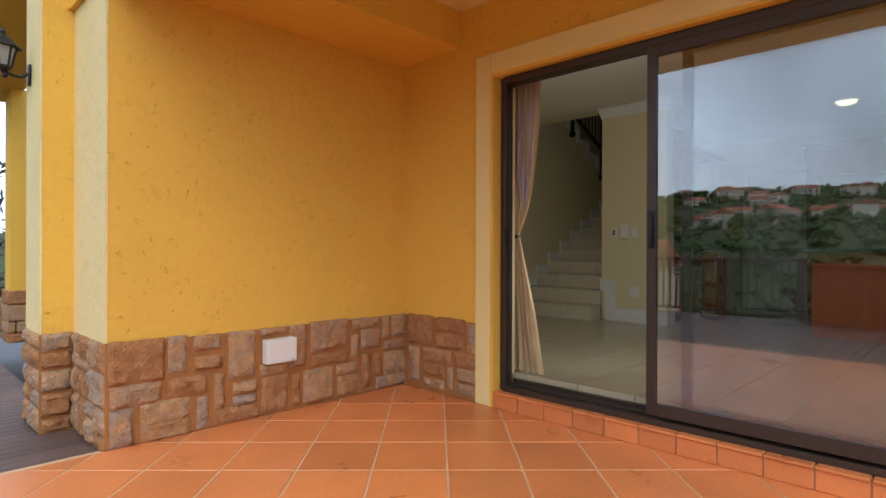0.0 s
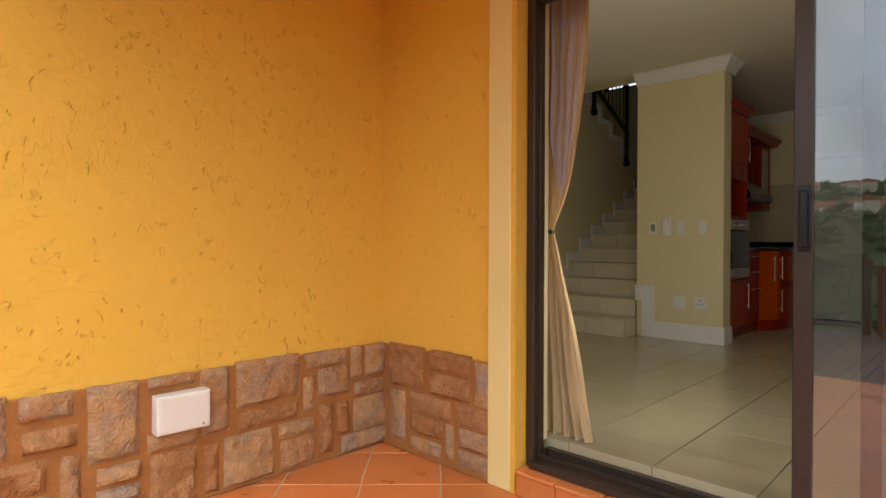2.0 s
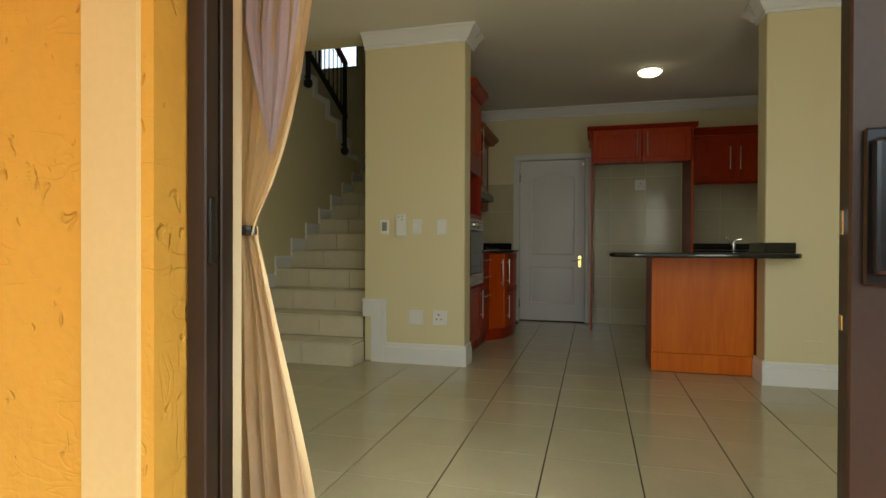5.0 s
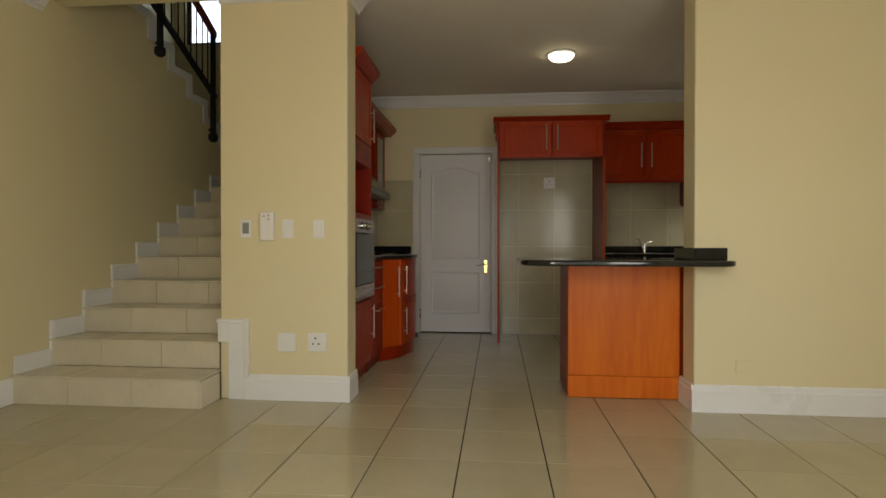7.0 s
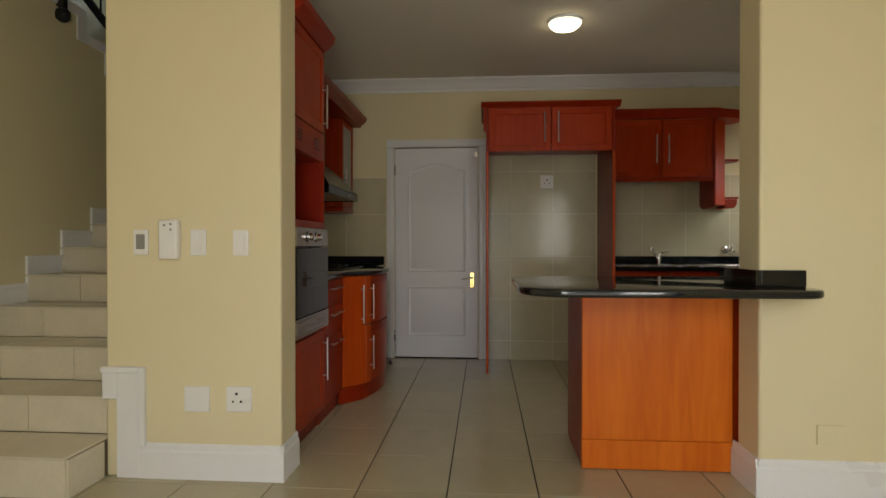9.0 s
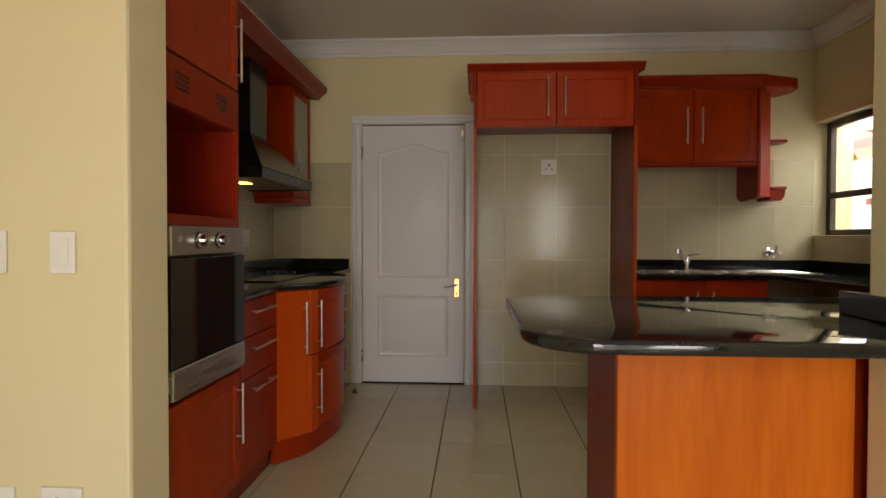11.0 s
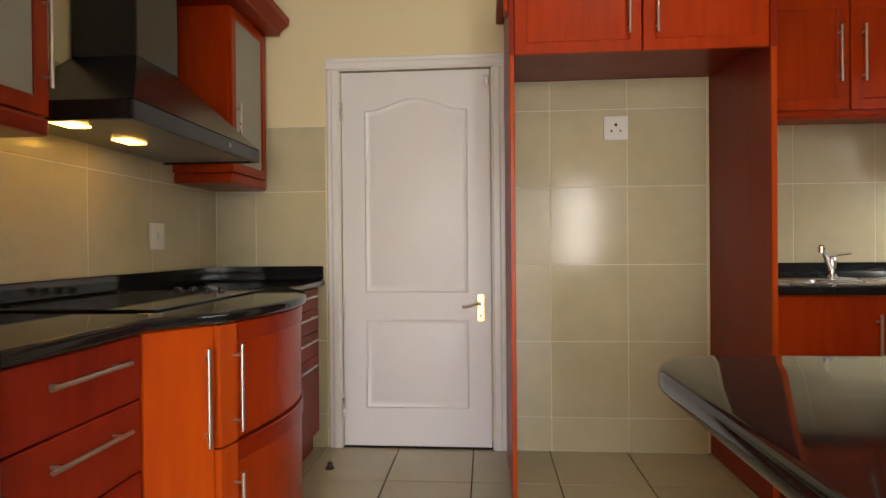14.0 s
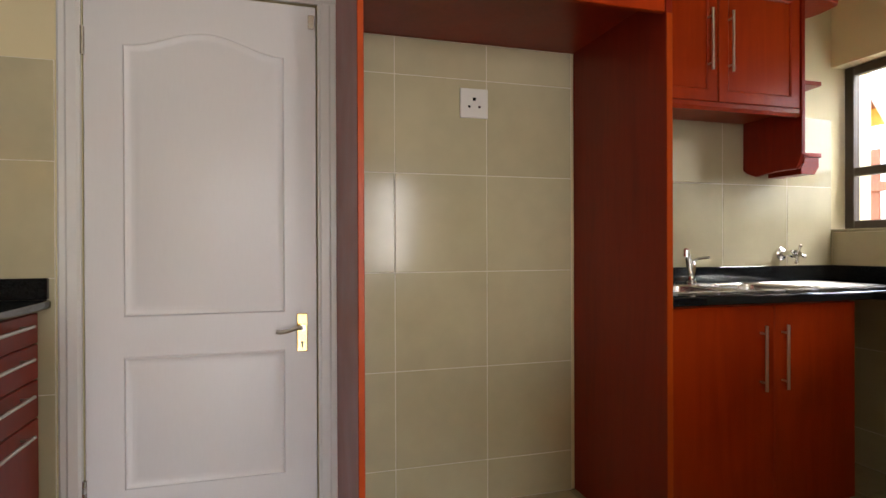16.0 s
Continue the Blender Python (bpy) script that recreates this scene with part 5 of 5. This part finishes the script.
t = thing("hob_isolator", (8.95, 3.55, 1.15), "white isolator switch plate on the hob wall tiles", "switch")
b = bm_new()
box(b, 8.855, 8.965, 3.539, 3.549, 1.09, 1.21, 0.003, 2)
part("plate", b, PLASTIC, t)
b = bm_new()
box(b, 8.908, 8.926, 3.535, 3.540, 1.135, 1.165, 0.001)
part("rocker", b, PLASTIC, t)

meter = thing("outdoor_box", (1.93, 3.65, 0.128), "white plastic outdoor connection box on the stone base", "box")
b = bm_new()
box(b, 1.822, 2.046, 3.592, 3.659, 0.128, 0.292, 0.005, 2)
part("body", b, PLASTIC, meter)
b = bm_new()
box(b, 1.828, 2.040, 3.582, 3.5915, 0.134, 0.286, 0.004, 2)
lid = part("lid", b, PLASTIC, meter)
b = bm_new()
box(b, 1.838, 2.030, 3.580, 3.5825, 0.143, 0.277, 0.0008)
part("lid_panel", b, PLASTIC, lid)
b = bm_new()
rod(b, (2.01, 3.578, 0.15), (2.01, 3.5805, 0.15), 0.005, 8)
part("latch", b, GREYPLASTIC, lid)

# ---- patio: lantern ----
lan = thing("wall_lantern", (0.711, 4.66, 1.98), "black coach lantern with clouded panes on a curved wall bracket", "lantern")
lx, lyy, lz = 0.565, 4.66, 2.055
b = bm_new()
box(b, 0.694, 0.710, 4.63, 4.69, 1.965, 2.10, 0.007, 2)
tube(b, [(0.698, lyy, 2.04), (0.66, lyy, 2.012), (0.62, lyy, 2.012), (0.585, lyy, 2.025), (lx, lyy, 2.03), (lx, lyy, lz)], 0.010, 8)
bmesh.ops.create_uvsphere(b, u_segments=10, v_segments=8, radius=0.016, matrix=Matrix.Translation((lx + 0.01, lyy, 2.005)))
part("bracket", b, IRON, lan, smooth=True)
b = bm_new()
for k in range(6):
    a = k * math.pi / 3
    c, s = math.cos(a), math.sin(a)
    rod(b, (lx + 0.042 * c, lyy + 0.042 * s, lz), (lx + 0.072 * c, lyy + 0.072 * s, lz + 0.135), 0.006, 6)
lathe(b, [(0.03, -0.018), (0.047, 0.0), (0.047, 0.010)], (lx, lyy, lz), "Z", 6)
part("cage", b, IRON, lan)
b = bm_new()
lathe(b, [(0.040, 0.011), (0.068, 0.134)], (lx, lyy, lz), "Z", 6)
part("glass_body", b, FROST, lan, "clouded glass panes")
b = bm_new()
lathe(b, [(0.105, 0.128), (0.098, 0.142), (0.055, 0.178), (0.024, 0.195), (0.014, 0.212), (0.018, 0.225), (0.004, 0.255)], (lx, lyy, lz), "Z", 6)
part("cap", b, IRON, lan)

column = thing("stone_based_column", (1.34, 8.75, DECK_Z), "ochre plastered column on a stone base", "column")
b = bm_new()
box(b, 1.16, 1.53, 8.59, 8.92, 0.38, 2.82, 0.006)
part("shaft", b, YELLOW, column)
for k, (z0, z1, joint) in enumerate(((0.0, 0.12, 1.40), (0.12, 0.26, 1.22), (0.26, 0.46, 1.34), (0.46, 0.64, 1.45))):
    for x0, x1 in ((1.125, joint), (joint, 1.56)):
        b = bm_new()
        box(b, x0 + 0.004, x1 - 0.004, 8.55 + 0.006 * (k % 2), 8.95, DECK_Z + z0 + 0.004, DECK_Z + z1 - 0.004, 0.018, 2)
        part("stone", b, STONE, column)
planter = thing("garden_wall_of_stone", (0.7, 10.0, DECK_Z), "low rough stone retaining wall behind the deck", "garden wall")
for k in range(4):
    for c in range(5):
        b = bm_new()
        x0 = 0.0 + 0.36 * c + (0.14 if k % 2 else 0.0)
        box(b, x0, x0 + 0.35, 9.85 + 0.01 * (c % 2), 10.15, DECK_Z + 0.11 * k, DECK_Z + 0.11 * k + 0.105, 0.02, 2)
        part("stone", b, STONE, planter)
shrub = thing("shrub", (0.8, 10.5, 0.15), "dark leafy shrub with purple-green leaves behind the stone wall", "shrub")
leaf_rng = random.Random(12)
b = bm_new()
for k in range(7):
    rod(b, (0.8, 10.5, -0.3), (0.3 + 0.17 * k, 10.4 + 0.05 * (k % 3), 1.2 + 0.15 * (k % 4)), 0.016, 6, 0.006)
part("stems", b, DARKWOOD, shrub)
b = bm_new()
for k in range(900):
    c = Vector((leaf_rng.gauss(0.8, 0.42), leaf_rng.gauss(10.45, 0.18), 0.25 + 2.1 * leaf_rng.random() ** 1.2))
    u = Vector((leaf_rng.uniform(-1, 1), leaf_rng.uniform(-1, 1), leaf_rng.uniform(-1, 0.6))).normalized() * leaf_rng.uniform(0.05, 0.11)
    v = u.orthogonal().normalized() * u.length * 0.35
    b.faces.new([b.verts.new(p) for p in (c - u, c - v + u * 0.1 + Vector((0, 0, 0.008)), c + u, c + v + u * 0.1)])
part("foliage", b, SHRUBLEAF, shrub)

# ---- outside the kitchen window ----
b = bm_new()
box(b, 5.0, 30.0, -12.0, -0.84, -0.6, -0.02)
solid("side_paving", b, BAND, "pale concrete paving beside the house", "paving", "structure")
garden_fence = thing("garden_fence", (10.5, -3.4, 0), "red-brown slatted timber garden fence", "fence")
for k in range(34):
    b = bm_new()
    box(b, 7.6 + 0.16 * k, 7.6 + 0.16 * k + 0.09, -3.43, -3.41, 0.02, 2.02 + 0.015 * (k % 2), 0.003)
    part("slat", b, FENCE, garden_fence)
for z in (0.35, 1.62):
    b = bm_new()
    box(b, 7.6, 13.1, -3.41, -3.37, z, z + 0.09, 0.003)
    part("rail", b, FENCE, garden_fence)
neighbour = thing("neighbour_house", (13, -7, 0), "yellow plastered neighbouring house with a clay roof", "house")
b = bm_new()
box(b, 9.5, 24.0, -9.5, -5.2, -0.02, 3.0)
part("wall", b, YELLOW, neighbour)
b = bm_new()
prism(b, [(-4.6, 2.98), (-7.3, 3.75), (-10.0, 2.98), (-10.0, 2.86), (-4.6, 2.86)], 0, 9.0, 24.5)
part("roof", b, ROOFTILE, neighbour)

b = bm_new()
box(b, 7.0, 24.0, -4.35, -4.2, -0.02, 2.36)
box(b, 7.0, 24.0, -4.38, -4.17, 2.36, 2.42, 0.008)
solid("garden_wall", b, WHITE, "white painted garden boundary wall behind the fence", "garden wall", "structure")

# ---- deck rail, fence and hillside, seen in the glass ----
rail_out = thing("deck_railing", (-4.05, 4, DECK_Z), "dark timber deck railing with upright balusters", "railing")
for k in range(7):
    b = bm_new()
    y = 2.3 + 1.2 * k
    box(b, -4.10, -4.01, y - 0.045, y + 0.045, DECK_Z - 0.02, 0.78, 0.005)
    part("post", b, DECK, rail_out)
for z, w in ((0.72, 0.06), (-0.17, 0.035)):
    b = bm_new()
    box(b, -4.05 - w, -4.05 + w, 2.25, 9.6, z, z + 0.045, 0.004)
    part("rail", b, DECK, rail_out)
for k in range(60):
    b = bm_new()
    y = 2.38 + 0.12 * k
    box(b, -4.065, -4.035, y - 0.016, y + 0.016, -0.13, 0.72)
    part("baluster", b, DECK, rail_out)
screen = thing("board_fence", (-4.05, 0, DECK_Z), "red-brown close-boarded timber screen fence", "fence")
for k in range(46):
    b = bm_new()
    y = 2.2 - 0.125 * (k + 1)
    box(b, -4.07, -4.045, y, y + 0.119, DECK_Z - 0.02, 0.64, 0.003)
    part("board", b, FENCE, screen)
b = bm_new()
box(b, -4.10, -4.0, -3.6, 2.24, 0.64, 0.69, 0.004)
part("cap_rail", b, FENCE, screen)


def ground_z(x, y):
    d = math.hypot(x - 3, y - 2)
    rise = max(0.0, (d - 120) / 480.0)
    return -3.2 - 6.0 * min(1, max(0, (d - 10) / 90)) + (62 * min(1.0, rise) ** 1.1 + 9 * noise.noise((x * 0.006, y * 0.006, 0.3)) * min(1, d / 200)) * (1 if x < 0 else 0.35)


def far_house(x, y, w, d, h, turn, storeys, label):
    z = ground_z(x, y) - 0.6
    m = Matrix.Translation((x, y, z)) @ Matrix.Rotation(turn, 4, "Z")
    t = new("house")
    t.matrix_basis = m
    tagged(t, label, "house", "houses on the hillside")
    b = bm_new()
    box(b, -w / 2, w / 2, -d / 2, d / 2, 0, h)
    wob = new("wall", mesh_of("wall", b, HOUSEWALL))
    wob.parent = t
    b = bm_new()
    prism(b, [(-d / 2 - 0.5, h), (d / 2 + 0.5, h), (0, h + d * 0.28)], 0, -w / 2 - 0.5, w / 2 + 0.5)
    rob = new("roof", mesh_of("roof", b, ROOFTILE))
    rob.parent = t
    for s in range(storeys):
        for k in range(4):
            b = bm_new()
            cx = -w / 2 + w * (k + 0.5) / 4
            for sy in (-1, 1):
                box(b, cx - 0.7, cx + 0.7, *sorted((sy * d / 2, sy * (d / 2 + 0.06))), 0.9 + 2.9 * s, 2.3 + 2.9 * s)
            o = new("window", mesh_of("window", b, BLACKGLASS))
            o.parent = t
    return t


rng = random.Random(7)
for k in range(70):
    ang = rng.uniform(150, 215)
    dist = rng.uniform(260, 600)
    x, y = 3 + dist * math.cos(radians(ang)), 2 + dist * -math.sin(radians(ang)) + 40
    st = rng.choice((1, 2, 2))
    far_house(x, y, rng.uniform(10, 18), rng.uniform(7, 10), 2.9 * st + 0.9, rng.uniform(0, 3.1), st, "distant plastered house with a clay tiled roof")
far_house(-46, 30, 15, 9, 6.6, 1.5, 2, "two-storey house with a red clay roof below the deck")

# scattered hillside woods: many small crowns in one mass
b = bm_new()
co, fa = [], []
for k in range(1500):
    ang = rng.uniform(140, 225)
    dist = 60 + 520 * rng.random() ** 0.8
    x, y = 3 + dist * math.cos(radians(ang)), 2 - dist * math.sin(radians(ang)) + 30
    z, r = ground_z(x, y), rng.uniform(2.0, 4.5)
    for j in range(5):
        cx, cy, cz = x + rng.uniform(-r, r) * 0.7, y + rng.uniform(-r, r) * 0.7, z + r * rng.uniform(0.3, 1.2)
        q = r * rng.uniform(0.35, 0.65)
        s = len(co)
        for i in range(6):
            a = i * math.pi / 3 + rng.random()
            co.append((cx + q * math.cos(a) * rng.uniform(0.7, 1.2), cy + q * math.sin(a) * rng.uniform(0.7, 1.2), cz + rng.uniform(-0.3, 0.3) * q))
        co.append((cx, cy, cz + q * rng.uniform(0.8, 1.2)))
        co.append((cx, cy, cz - q))
        for i in range(6):
            fa.append((s + i, s + (i + 1) % 6, s + 6))
            fa.append((s + (i + 1) % 6, s + i, s + 7))
b.free()
me = bpy.data.meshes.new("woods")
me.from_pydata(co, [], fa)
me.materials.append(LEAF)
tagged(new("hillside_woods", me), "dark green scattered trees over the hillside", "woods", kind="stuff")

# ---- pieces: deck planks ----
def plank_mesh(x0, x1):
    b = bm_new()
    box(b, x0, x1, 0.003, 0.092, DECK_Z - 0.03, DECK_Z, 0.003)
    return mesh_of("plank", b, DECK)


long_plank, short_plank = plank_mesh(-4.2, 0.895), plank_mesh(-4.2, -0.63)
pieces("plank", deck, long_plank, [(0, 3.62 + 0.095 * k, 0) for k in range(80)])
pieces("plank", deck, short_plank, [(0, 3.62 - 0.095 * (k + 1), 0) for k in range(80)])

# ---- pieces: patio tiles, laid on the diagonal ----
PU, PV, R2 = 0.385, 0.413, math.sqrt(0.5)
for i in range(-9, 14):
    for j in range(-9, 12):
        u0, v0 = -0.07 + PU * i, 3.36 + PV * (j - 8)
        cu, cv = u0 + PU / 2, v0 + PV / 2
        cx, cy = (cu + cv) * R2, (cv - cu) * R2
        if not (-0.95 < cx < 3.45 and -3.3 < cy < 3.95):
            continue
        b = bm_new()
        box(b, 0.005, PU - 0.005, 0.005, PV - 0.005, -0.012, 0.0, 0.003)
        bmesh.ops.transform(b, matrix=Matrix.Translation((0, 0, PATIO_Z)) @ Matrix(((R2, R2, 0, (u0 + v0) * R2), (-R2, R2, 0, (v0 - u0) * R2), (0, 0, 1, 0), (0, 0, 0, 1))), verts=b.verts)
        for p, no in (((-0.42, 0, 0), (-1, 0, 0)), ((X_EXT - 0.02, 0, 0), (1, 0, 0)), ((0, 3.655, 0), (0, 1, 0)), ((0, -3.3, 0), (0, -1, 0))):
            cut(b, p, no)
        if len(b.faces) < 4:
            b.free()
            continue
        part("tile", b, TERRA, patio)
edge_mesh = box(bm_new(), -0.618, -0.428, 0.004, 0.39, PATIO_Z - 0.012, PATIO_Z, 0.003)
edge_mesh = mesh_of("edge_tile", edge_mesh, TERRA)
pieces("edge_tile", patio, edge_mesh, [(0, 3.27 - 0.395 * k, 0) for k in range(17)])
b = bm_new()
box(b, X_EXT - 0.02, 3.15, DOOR_Y0, DOOR_Y1 - 0.002, PATIO_Z, -0.121)
sill = solid("door_step", b, TERRAGROUT, "low terracotta tiled step under the sliding door", "step", "structure")
st = mesh_of("tread_tile", box(bm_new(), X_EXT - 0.045, 3.152, 0.004, 0.212, -0.120, -0.1045, 0.004), TERRA)
sr = mesh_of("riser_tile", box(bm_new(), X_EXT - 0.032, X_EXT - 0.0205, 0.004, 0.212, PATIO_Z + 0.002, -0.121, 0.002), TERRA)
pieces("tread_tile", sill, st, [(0, 2.47 - 0.216 * k, 0) for k in range(12)])
pieces("riser_tile", sill, sr, [(0, 2.47 - 0.216 * k, 0) for k in range(12)])

# ---- pieces: stone cladding ----
cladding = thing("stone_cladding", (2.0, 3.74, PATIO_Z), "rough brown split-stone cladding along the wall foot", "cladding")
tagged(cladding, kind="structure")


def stone(face, plane, a0, a1, z0, z1, seed, parent):
    """One split stone: a bevelled block with an uneven broken face. face 'y' looks to -y, 'x' to -x."""
    r = random.Random(seed)
    b = bm_new()
    nu, nv = max(5, round((a1 - a0) / 0.026)), max(5, round((z1 - z0) / 0.026))
    proud = r.uniform(0.017, 0.026)
    g = 0.007
    grid = []
    for j in range(nv + 1):
        row = []
        for i in range(nu + 1):
            s, t = i / nu, j / nv
            a, z = a0 + g + (a1 - a0 - 2 * g) * s, z0 + g + (z1 - z0 - 2 * g) * t
            rim_d = min(a - a0, a1 - a, z - z0, z1 - z) - g
            swell = min(1.0, max(0.0, rim_d / 0.022)) ** 0.5
            rough = 0.018 * noise.noise((a * 15, z * 15, seed * 1.7)) + 0.010 * noise.noise((a * 45, z * 45, seed * 3.1))
            d = 0.001 + swell * (proud + rough)
            a += 0.005 * noise.noise((z * 25, seed, a * 9))
            z += 0.005 * noise.noise((a * 25, z * 9, seed))
            row.append(b.verts.new((a, plane - d, z) if face == "y" else (plane - d, a, z)))
        grid.append(row)
    for j in range(nv):
        for i in range(nu):
            b.faces.new((grid[j][i], grid[j][i + 1], grid[j + 1][i + 1], grid[j + 1][i]))
    bmesh.ops.recalc_face_normals(b, faces=b.faces[:])
    want = Vector((0, -1, 0)) if face == "y" else Vector((-1, 0, 0))
    if sum((f.normal.dot(want) for f in b.faces)) < 0:
        bmesh.ops.reverse_faces(b, faces=b.faces[:])
    # sides that run back into the mortar
    rim = [e for e in b.edges if e.is_boundary]
    ext = bmesh.ops.extrude_edge_only(b, edges=rim)
    for v in ext["geom"]:
        if isinstance(v, bmesh.types.BMVert):
            if face == "y":
                v.co.y = plane + 0.018
            else:
                v.co.x = plane + 0.018
    bmesh.ops.recalc_face_normals(b, faces=b.faces[:])
    part("stone", b, STONE, parent, smooth=True)


b = bm_new()
box(b, 0.885, X_EXT - 0.002, 3.660, 3.682, PATIO_Z, 0.360, 0.004)
box(b, 0.887, 0.9045, 3.683, 4.35, DECK_Z, 0.360, 0.004)
box(b, X_EXT - 0.02, X_EXT - 0.002, 2.860, 3.659, PATIO_Z, 0.360, 0.004)
box(b, 0.707, 0.7235, 4.35, 4.80, DECK_Z, 0.360)
box(b, 0.725, 0.886, 4.35, 4.3685, DECK_Z, 0.360)
part("mortar", b, MORTAR, cladding)


def rubble(face, plane, a0, a1, z0, z1, seed):
    """Splits a strip into upright and level stones of mixed size, and lays them."""
    r = random.Random(seed)
    out = []

    def split(p, q, s, t):
        w, h = q - p, t - s
        if w <= 0.34 and h <= 0.30 and (w * h < 0.036 or r.random() < 0.35) or (w < 0.13 and h < 0.34) or (h < 0.12 and w < 0.34):
            out.append((p, q, s, t))
            return
        if w > h * 1.15:
            c = p + w * r.uniform(0.32, 0.68)
            split(p, c, s, t), split(c, q, s, t)
        else:
            c = s + h * r.uniform(0.35, 0.65)
            split(p, q, s, c), split(p, q, c, t)
    split(a0, a1, z0, z1)
    for k, (p, q, s, t) in enumerate(out):
        stone(face, plane, p, q, s, t, seed * 1000 + k, cladding)


SIDE_NEAR = [(0.89, 1.21, 0.12, 0.38), (0.9, 1.19, -0.01, 0.13), (0.9, 1.04, -0.23, -0), (1.06, 1.35, -0.14, 0.01), (1.06, 1.36, -0.24, -0.11), (1.21, 1.34, 0.14, 0.38), (1.36, 1.55, 0.26, 0.37), (1.37, 1.56, 0.14, 0.24), (1.21, 1.46, -0.01, 0.13), (1.38, 1.47, -0.22, -0.01), (1.49, 1.57, -0.12, 0.12), (1.58, 1.78, 0.05, 0.37), (1.61, 1.79, -0.05, 0.04), (1.61, 1.79, -0.13, -0.05), (1.49, 1.81, -0.23, -0.11), (1.8, 2.01, 0.31, 0.37), (1.8, 2.02, 0.04, 0.13), (1.81, 2.02, -0.21, 0.04)]
SIDE_FAR = [(2.02, 2.17, 0.06, 0.37), (2.04, 2.12, -0.21, 0.03), (2.19, 2.54, 0.15, 0.38), (2.2, 2.54, 0.04, 0.14), (2.13, 2.4, -0.21, 0.04), (2.41, 2.63, -0.05, 0.04), (2.42, 2.63, -0.21, -0.05), (2.56, 2.84, 0.28, 0.37), (2.55, 2.63, 0.06, 0.25), (2.64, 2.85, 0.11, 0.28), (2.65, 2.75, -0.19, 0.09), (2.76, 2.85, -0.11, 0.08), (2.85, 2.94, 0.18, 0.37), (2.95, 3.12, 0.18, 0.37), (2.87, 3.12, 0.08, 0.17), (2.87, 3.12, -0.12, 0.08), (2.79, 3.12, -0.22, -0.11)]
FRONT = [(3.31, 3.6, 0.13, 0.38), (2.97, 3.27, 0.26, 0.38), (2.97, 3.27, 0.13, 0.26), (2.85, 2.95, 0.13, 0.36), (3.45, 3.59, -0.17, 0.12), (3.1, 3.42, 0.01, 0.13), (2.85, 3.08, 0.01, 0.13), (3.16, 3.42, -0.1, 0.01), (3.08, 3.15, -0.18, 0.01), (2.84, 3.06, -0.1, 0.01), (3.17, 3.42, -0.2, -0.11), (2.84, 3.06, -0.2, -0.1)]
for n, q in enumerate(SIDE_NEAR + SIDE_FAR):
    stone("y", 3.66, *q, 300 + n, cladding)
for n, q in enumerate(FRONT):
    stone("x", X_EXT - 0.02, *q, 400 + n, cladding)
rubble("x", 0.887, 3.66, 4.34, DECK_Z, 0.375, 21)
rubble("x", 0.707, 4.36, 4.80, DECK_Z, 0.375, 22)
rubble("y", 4.35, 0.71, 0.885, DECK_Z, 0.375, 23)

# ---- pieces: wall tiles ----


def wall_tiles(parent, face, plane, cols, rows):
    """Tiles proud of the wall by a few millimetres, on pale grout. face: 'x' looks to -x, 'y' to -y, 'Y' to +y."""
    backing = bm_new()
    s = -1 if face in "xy" else 1
    lo, hi = sorted((plane + s * 0.001, plane + s * 0.0065))
    for a0, a1 in zip(cols, cols[1:]):
        for z0, z1 in zip(rows, rows[1:]):
            b = bm_new()
            l2, h2 = sorted((plane + s * 0.002, plane + s * 0.008))
            q0, q1, r0, r1 = a0 + 0.0018, a1 - 0.0018, z0 + 0.0018, z1 - 0.0018
            box(b, l2, h2, q0, q1, r0, r1, 0.001) if face == "x" else box(b, q0, q1, l2, h2, r0, r1, 0.001)
            part("wall_tile", b, WALLTILE, parent)
    if face == "x":
        box(backing, lo, hi, cols[0], cols[-1], rows[0], rows[-1])
    else:
        box(backing, cols[0], cols[-1], lo, hi, rows[0], rows[-1])
    part("grout", backing, PALEGROUT, parent)


ROWS_Z = [0.0, 0.18, 0.583, 0.99, 1.40, 1.755]
wall_tiles(wall_kitchen_end, "x", X_BACK, [2.93, 3.325, 3.55], ROWS_Z)
wall_tiles(wall_kitchen_end, "x", X_BACK, [0.915, 1.318, 1.72, 1.935], ROWS_Z[:-1] + [1.806, 1.960])
wall_tiles(wall_kitchen_end, "x", X_BACK, [-0.61, -0.315, 0.085, 0.485, 0.874], ROWS_Z)
wall_tiles(wall_kitchen_left, "y", Y_KIT_L, [7.402, 7.66, 8.07, 8.48, 8.89, 9.30, 9.49], [0.99, 1.40, 1.755])
wall_tiles(wall_window, "Y", Y_KIT_R, [7.95, 8.36, 8.77, 9.18, 9.49], [0.0, 0.18, 0.583, 0.99, 1.165])

# ---- pieces: floor tiles ----
TXP, TYP = 0.4225, 0.404
tile_mesh = mesh_of("floor_tile", box(bm_new(), 0.0018, TXP - 0.0018, 0.003, TYP - 0.003, -0.008, 0.0, 0.001), FLOORTILE)
half_mesh = mesh_of("floor_tile", box(bm_new(), 0.002, 0.30, 0.002, TYP - 0.002, -0.1, 0.0, 0.001), FLOORTILE)
xs = [3.580 + TXP * k for k in range(14)]
ys = [1.732 + TYP * k for k in range(-8, 9)]
pieces("floor_tile", floor, tile_mesh, [(x, y, 0) for x in xs for y in ys])
pieces("floor_tile", floor, half_mesh, [(X_IN - 0.01, y, 0) for y in ys])
